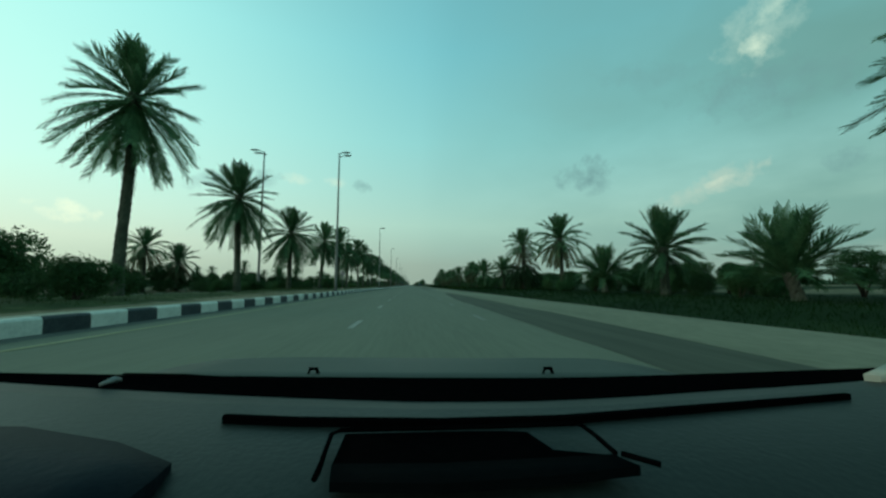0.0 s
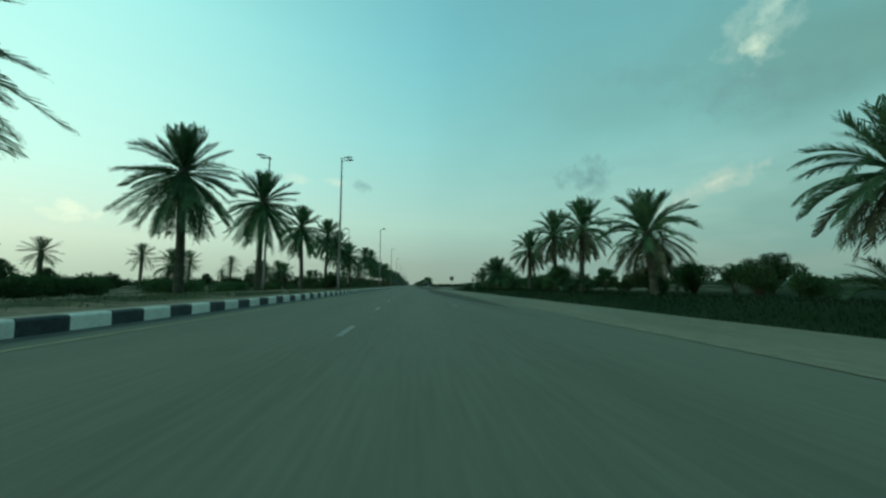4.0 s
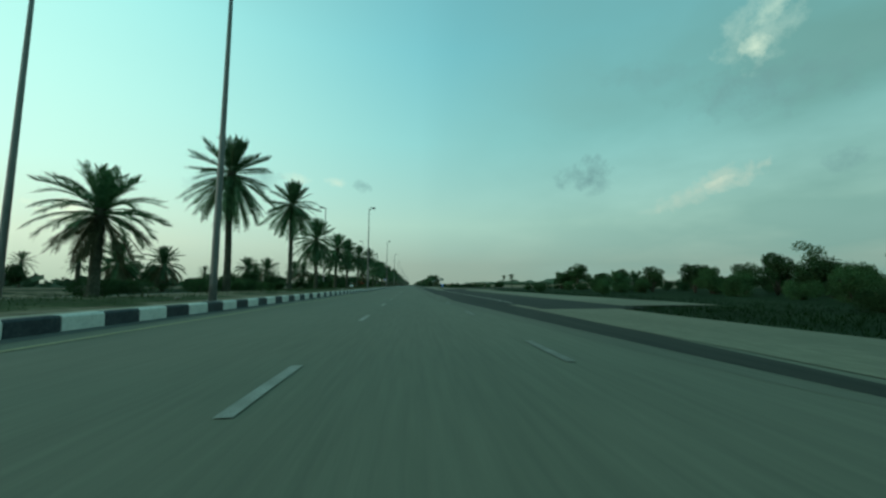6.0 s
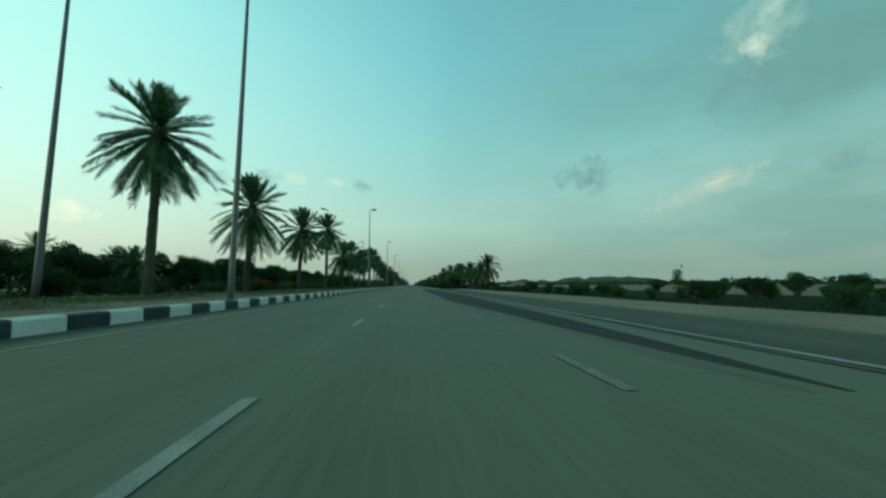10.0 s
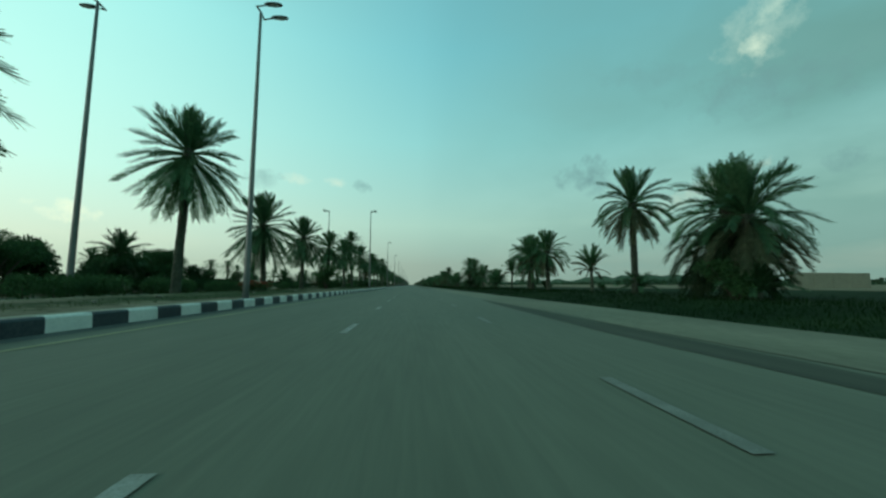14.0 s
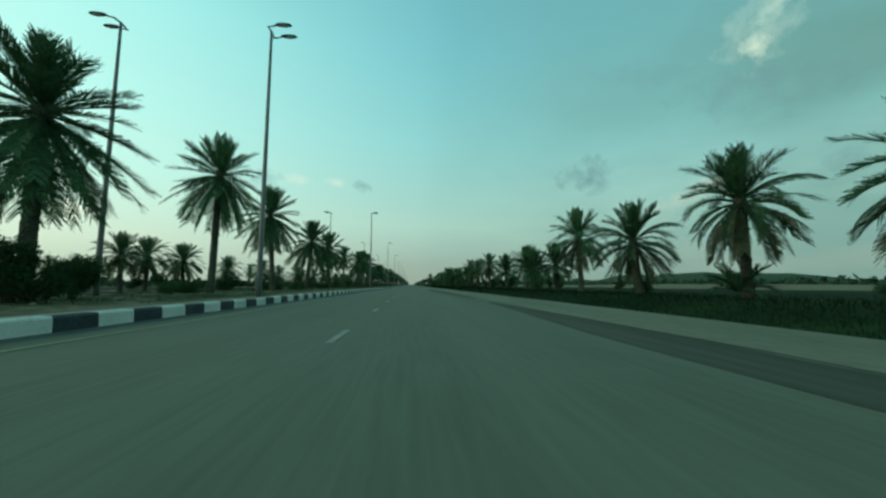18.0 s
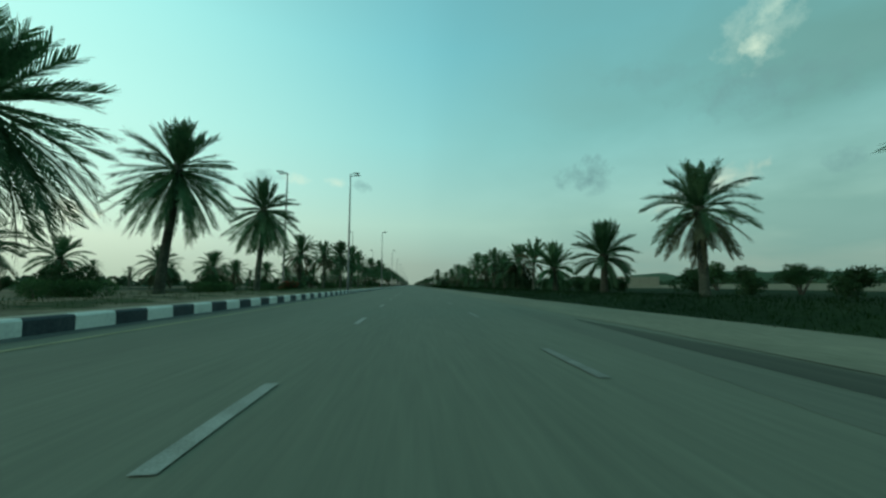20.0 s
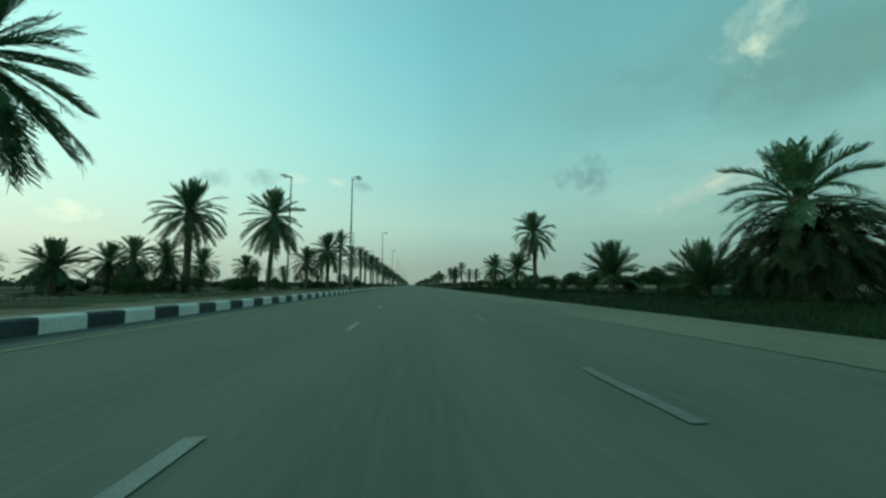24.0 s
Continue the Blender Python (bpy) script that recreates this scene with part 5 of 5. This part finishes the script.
# round signs on the median
for y, mat, lab in ((347.9, M_BLUE, "round blue sign on a tall steel post on the median"), (46.4, M_SIGN_GREY, "round grey sign back on a tall steel post")):
    ob = thing("traffic_sign", lab, "traffic sign", at=pose(-8.6, y, KERB_H, 0, 0, -8))
    sign_post(ob, 2.5)
    face = part("sign_face", plate(bmesh.new(), disc(0.30, 2.46 if mat == M_BLUE else 2.02), -0.012, 0.012), mat, ob)
    if mat == M_BLUE:
        part("mark", plate(bmesh.new(), [(-0.03, 2.28), (0.03, 2.28), (0.03, 2.50), (0.10, 2.50), (0.0, 2.64), (-0.10, 2.50), (-0.03, 2.50)], -0.018, -0.013), M_SIGN_WHITE, face, "pale arrow")
    bm = bmesh.new()
    box(bm, -0.12, 0.12, -0.07, 0.17, -0.05, 0.25, 0.02)
    part("footing", bm, M_PAVING, ob, "concrete footing")

# ------------------------------------------------ white car on the far carriageway


def loft(bm, sections):
    """A skin over cross-sections, each a list of the same number of points."""
    rows = [[bm.verts.new(p) for p in s] for s in sections]
    n = len(rows[0])
    for a, b in zip(rows, rows[1:]):
        for k in range(n):
            bm.faces.new((a[k], a[(k + 1) % n], b[(k + 1) % n], b[k])).smooth = True
    bm.faces.new(rows[0][::-1])
    bm.faces.new(rows[-1])
    return bm


def wheel(parent, x, y, r=0.32, w=0.22):
    bm = bmesh.new()
    bmesh.ops.create_cone(bm, cap_ends=True, segments=24, radius1=r, radius2=r, depth=w, matrix=Matrix.Translation((x, y, r)) @ Matrix.Rotation(radians(90), 4, "Y"))
    bmesh.ops.bevel(bm, geom=[e for e in bm.edges if abs(e.verts[0].co.x - e.verts[1].co.x) < 1e-4], offset=0.03, segments=2, affect="EDGES")
    tyre = part("wheel", bm, M_RUBBER, parent, "black tyre on a steel rim")
    bm = bmesh.new()
    bmesh.ops.create_cone(bm, cap_ends=True, segments=20, radius1=r * 0.62, radius2=r * 0.55, depth=w + 0.02, matrix=Matrix.Translation((x, y, r)) @ Matrix.Rotation(radians(90), 4, "Y"))
    part("rim", bm, M_STEEL, tyre)


def saloon(at):
    ob = thing("car", "white saloon car on the far carriageway", "car", at=at)
    prof = ((-2.25, 0.45, 0.72, 0.70), (-2.15, 0.30, 0.92, 0.82), (-1.4, 0.24, 0.98, 0.88), (-0.6, 0.22, 0.96, 0.90), (0.7, 0.22, 0.94, 0.90), (1.5, 0.24, 0.86, 0.87), (2.1, 0.28, 0.74, 0.80), (2.25, 0.40, 0.60, 0.66))
    part("body", loft(bmesh.new(), [[(-w, y, z0), (-w * 1.02, y, (z0 + z1) / 2), (-w * 0.94, y, z1), (w * 0.94, y, z1), (w * 1.02, y, (z0 + z1) / 2), (w, y, z0)] for y, z0, z1, w in prof]), M_CAR_WHITE, ob)
    cab = ((-1.75, 0.95, 0.97, 0.80), (-1.05, 0.95, 1.36, 0.72), (-0.3, 0.94, 1.44, 0.70), (0.3, 0.94, 1.40, 0.70), (1.15, 0.90, 0.93, 0.80))
    part("cabin", loft(bmesh.new(), [[(-w * 1.1, y, z0), (-w, y, z1), (w, y, z1), (w * 1.1, y, z0)] for y, z0, z1, w in cab]), M_GLASS, ob, "dark tinted windows")
    top = ((-1.1, 1.345, 1.385, 0.70), (-0.3, 1.43, 1.47, 0.69), (0.35, 1.39, 1.43, 0.69))
    part("roof", loft(bmesh.new(), [[(-w, y, z0), (-w, y, z1), (w, y, z1), (w, y, z0)] for y, z0, z1, w in top]), M_CAR_WHITE, ob)
    for x in (-0.80, 0.80):
        for y in (-1.35, 1.35):
            wheel(ob, x, y)
        bm = bmesh.new()
        box(bm, x * 0.78 - 0.14, x * 0.78 + 0.14, 2.14, 2.25, 0.56, 0.68, 0.02)
        part("headlight", bm, M_LENS, ob, "clear headlight")
    return ob


saloon(pose(-23.5, 372.0, 0.0, 0, 0, 180))

# low tan walls and huts far out on the right
for x, y, w, h in ((64, 575, 16, 2.4), (58, 838, 12, 2.6), (70, 868, 9, 3.0), (80, 905, 14, 2.6), (95, 60, 18, 2.5)):
    ob = thing("boundary_wall", "low tan wall beyond the palms", "wall", at=pose(x, y, ground_z(x, y) - 0.1, 0, 0, 8))
    for k in range(4):
        bm = bmesh.new()
        box(bm, -w / 2 + k * w / 4, -w / 2 + (k + 1) * w / 4 - 0.05, -0.12, 0.12, 0, h, 0.02)
        part("wall_panel", bm, M_WALL, ob)
    bm = bmesh.new()
    box(bm, -w / 2 - 0.05, w / 2, -0.17, 0.17, h, h + 0.12, 0.02)
    part("coping", bm, M_PAVING, ob)

# a lattice mast and poles far off over the sand
for x, y, h in ((183, 606, 14),):
    ob = thing("mast", "slim grey mast far off over the sand", "mast", at=pose(x, y, ground_z(x, y)))
    bm = bmesh.new()
    tube(bm, [(0, 0, -0.3), (0, 0, h)], [0.14, 0.07], 8)
    part("pole", bm, M_STEEL, ob)
    bm = bmesh.new()
    box(bm, -0.9, 0.9, -0.06, 0.06, h * 0.72, h * 0.72 + 0.14)
    part("crossarm", bm, M_STEEL, ob)
    bm = bmesh.new()
    box(bm, -0.45, 0.45, -0.25, 0.25, h * 0.86, h * 0.98, 0.03)
    part("equipment_box", bm, M_LAMP, ob)

# ------------------------------------------------ the car that the drive sets out from: bonnet, scuttle and dashboard


def sheet(bm, rows, thick):
    """A panel over rows of points, with a thickness downwards."""
    top = [[bm.verts.new(p) for p in r] for r in rows]
    low = [[bm.verts.new((p[0], p[1], p[2] - thick)) for p in r] for r in rows]
    m, n = len(rows), len(rows[0])
    for i in range(m - 1):
        for j in range(n - 1):
            bm.faces.new((top[i][j], top[i][j + 1], top[i + 1][j + 1], top[i + 1][j])).smooth = True
            bm.faces.new((low[i][j], low[i + 1][j], low[i + 1][j + 1], low[i][j + 1]))
    rim = [(0, j) for j in range(n)] + [(i, n - 1) for i in range(1, m)] + [(m - 1, j) for j in range(n - 2, -1, -1)] + [(i, 0) for i in range(m - 2, 0, -1)]
    for a, b in zip(rim, rim[1:] + rim[:1]):
        bm.faces.new((top[a[0]][a[1]], low[a[0]][a[1]], low[b[0]][b[1]], top[b[0]][b[1]]))
    return bm


DASH_Z = 0.706
car = thing("car", "open-topped car front with dark dashboard, black scuttle and bonnet", "car", at=pose(0, 0, 0))
cols = [-1.25 + 0.125 * i for i in range(22)]


def edge_y(x):
    return 0.772 + 0.135 * abs(x - 0.28) ** 1.5 + (0.06 * max(0, -x) if x < 0 else -0.055 * max(0, x - 0.7))


def top_y(x):
    return 0.944 + 0.105 * abs(x - 0.45) ** 1.3 * (1 if x < 0.45 else 0.35)


dash = part("dashboard", sheet(bmesh.new(), [[(x, y0 + (edge_y(x) - y0) * k, DASH_Z - 0.10 * (1 - k) ** 4) for x in cols] for y0 in (0.30,) for k in (0, 0.2, 0.45, 0.7, 0.9, 1.0)], 0.05), M_DASH, car, "matt grey dashboard top")
part("scuttle", sheet(bmesh.new(), [[(x, edge_y(x) + 0.003 + (top_y(x) - edge_y(x)) * k, DASH_Z + 0.002 + 0.003 * math.sin(k * 3.14)) for x in cols] for k in (0, 0.3, 0.7, 1.0)], 0.05), M_BLACK, car, "black scuttle at the foot of the windscreen")
slot = [(-0.333, 0.708), (-0.2, 0.682), (0.055, 0.653), (0.275, 0.650), (0.51, 0.677), (0.79, 0.712), (0.94, 0.730)]
part("demister_slot", sheet(bmesh.new(), [[(x, y - 0.007, DASH_Z + 0.012) for x, y in slot], [(x, y + 0.007 - 0.004 * (x > 0.7), DASH_Z + 0.012) for x, y in slot]], 0.02), M_BLACK, dash, "long black demister slot")
T = DASH_Z + 0.011
tray = part("tray", sheet(bmesh.new(), [[(-0.101, 0.509, T), (0.043, 0.498, T), (0.16, 0.500, T), (0.277, 0.503, T)], [(-0.101, 0.56, T), (0.047, 0.55, T), (0.155, 0.545, T), (0.204, 0.525, T)], [(-0.101, 0.607, T), (0.053, 0.602, T), (0.15, 0.597, T), (0.186, 0.590, T)]], 0.02), M_BLACK, dash, "black tray mat")
part("tray_lip", sheet(bmesh.new(), [[(-0.097, 0.474, T - 0.004), (0.040, 0.458, T - 0.004), (0.18, 0.464, T - 0.004), (0.303, 0.478, T - 0.004)], [(-0.101, 0.507, T + 0.002), (0.043, 0.496, T + 0.002), (0.16, 0.498, T + 0.002), (0.279, 0.501, T + 0.002)]], 0.012), M_LIP, tray, "dark grey front lip of the tray")
rail = [(-0.112, 0.480), (-0.117, 0.539), (-0.121, 0.600), (-0.110, 0.614), (0.053, 0.609), (0.264, 0.607), (0.282, 0.598), (0.284, 0.560), (0.282, 0.500)]
bm = bmesh.new()
tube(bm, [(x, y, DASH_Z + 0.014) for x, y in rail], [0.0036] * len(rail), 8)
part("tray_rim", bm, M_BLACK, dash, "black raised rim round the tray")
for p, q in (((-0.114, 0.472), (-0.115, 0.510)), ((0.292, 0.503), (0.325, 0.469))):
    bm = bmesh.new()
    tube(bm, [(*p, DASH_Z + 0.012), (*q, DASH_Z + 0.012)], [0.004, 0.004], 8)
    part("clip", bm, M_BLACK, dash)
part("instrument_hood", sheet(bmesh.new(), [[(-0.95, 0.40, DASH_Z + 0.006), (-0.60, 0.40, DASH_Z + 0.010), (-0.42, 0.40, DASH_Z + 0.010), (-0.318, 0.42, DASH_Z + 0.003)], [(-0.95, 0.60, DASH_Z + 0.006), (-0.62, 0.60, DASH_Z + 0.012), (-0.42, 0.55, DASH_Z + 0.010), (-0.318, 0.51, DASH_Z + 0.003)], [(-0.95, 0.74, DASH_Z + 0.002), (-0.66, 0.71, DASH_Z + 0.002), (-0.45, 0.63, DASH_Z + 0.002), (-0.325, 0.553, DASH_Z + 0.002)]], 0.02), M_DASH_DARK, dash, "dark blue-grey instrument hood")
part("pillar_foot", loft(bmesh.new(), [[(1.16, 0.86, 0.700), (1.16, 0.86, 0.722), (1.18, 0.84, 0.722), (1.18, 0.84, 0.700)], [(1.30, 0.91, 0.700), (1.30, 0.91, 0.735), (1.34, 0.86, 0.735), (1.34, 0.86, 0.700)]]), M_TRIM, car, "pale trim at the foot of the pillar")
part("bonnet", sheet(bmesh.new(), [[(x * (1 - 0.10 * k), top_y(x) + 0.02 + 1.15 * k, DASH_Z - 0.018 - 0.05 * k - 0.16 * k ** 3 - 0.05 * (abs(x) / 1.2) ** 4) for x in [-0.86 + 0.1433 * i for i in range(13)]] for k in (0, 0.15, 0.3, 0.5, 0.7, 0.9, 1.0)], 0.03), M_BONNET, car, "grey-green painted bonnet")
for x, y in ((-0.295, 1.165), (0.42, 1.11)):
    bm = bmesh.new()
    tube(bm, [(x - 0.016, y, DASH_Z - 0.030), (x - 0.010, y, DASH_Z - 0.010), (x + 0.010, y, DASH_Z - 0.010), (x + 0.016, y, DASH_Z - 0.030)], [0.006] * 4, 8)
    part("washer_jet", bm, M_BLACK, car, "small black washer jet")
wiper = part("wiper", tube(bmesh.new(), [(-0.765, 1.070, DASH_Z + 0.002), (-0.593, 1.040, DASH_Z + 0.002), (-0.396, 0.982, DASH_Z + 0.001), (-0.176, 0.942, DASH_Z + 0.001), (0.08, 0.922, DASH_Z), (0.5, 0.925, DASH_Z)], [0.008, 0.009, 0.008, 0.007, 0.006, 0.005], 8), M_BLACK, car, "black wiper arm")
part("wiper_cap", tube(bmesh.new(), [(-0.735, 0.955, DASH_Z + 0.008), (-0.725, 0.985, DASH_Z + 0.012), (-0.722, 1.000, DASH_Z + 0.008)], [0.004, 0.009, 0.005], 8), M_STEEL, wiper, "pale wiper cap")
part("front_bumper", loft(bmesh.new(), [[(x, 2.02 - 0.25 * (abs(x) / 0.85) ** 3, 0.18), (x, 2.20 - 0.30 * (abs(x) / 0.85) ** 3, 0.30), (x, 2.16 - 0.30 * (abs(x) / 0.85) ** 3, 0.46), (x, 2.0 - 0.25 * (abs(x) / 0.85) ** 3, 0.46)] for x in (-0.85, -0.6, -0.3, 0, 0.3, 0.6, 0.85)]), M_BONNET, car)
for s in (-1, 1):
    part("wing", loft(bmesh.new(), [[(s * 0.66, y, 0.22), (s * 0.66, y, z), (s * 0.84, y, z - 0.03), (s * 0.88, y, 0.45), (s * 0.86, y, 0.22)] for y, z in ((0.95, 0.66), (1.4, 0.63), (1.8, 0.56), (2.0, 0.46))]), M_BONNET, car)
    part("door_sill", loft(bmesh.new(), [[(s * 0.80, y, 0.20), (s * 0.80, y, 0.62), (s * 0.88, y, 0.60), (s * 0.88, y, 0.22)] for y in (0.25, 0.6, 0.95)]), M_BONNET, car)
    wheel(car, s * 0.80, 1.45, 0.30, 0.2)
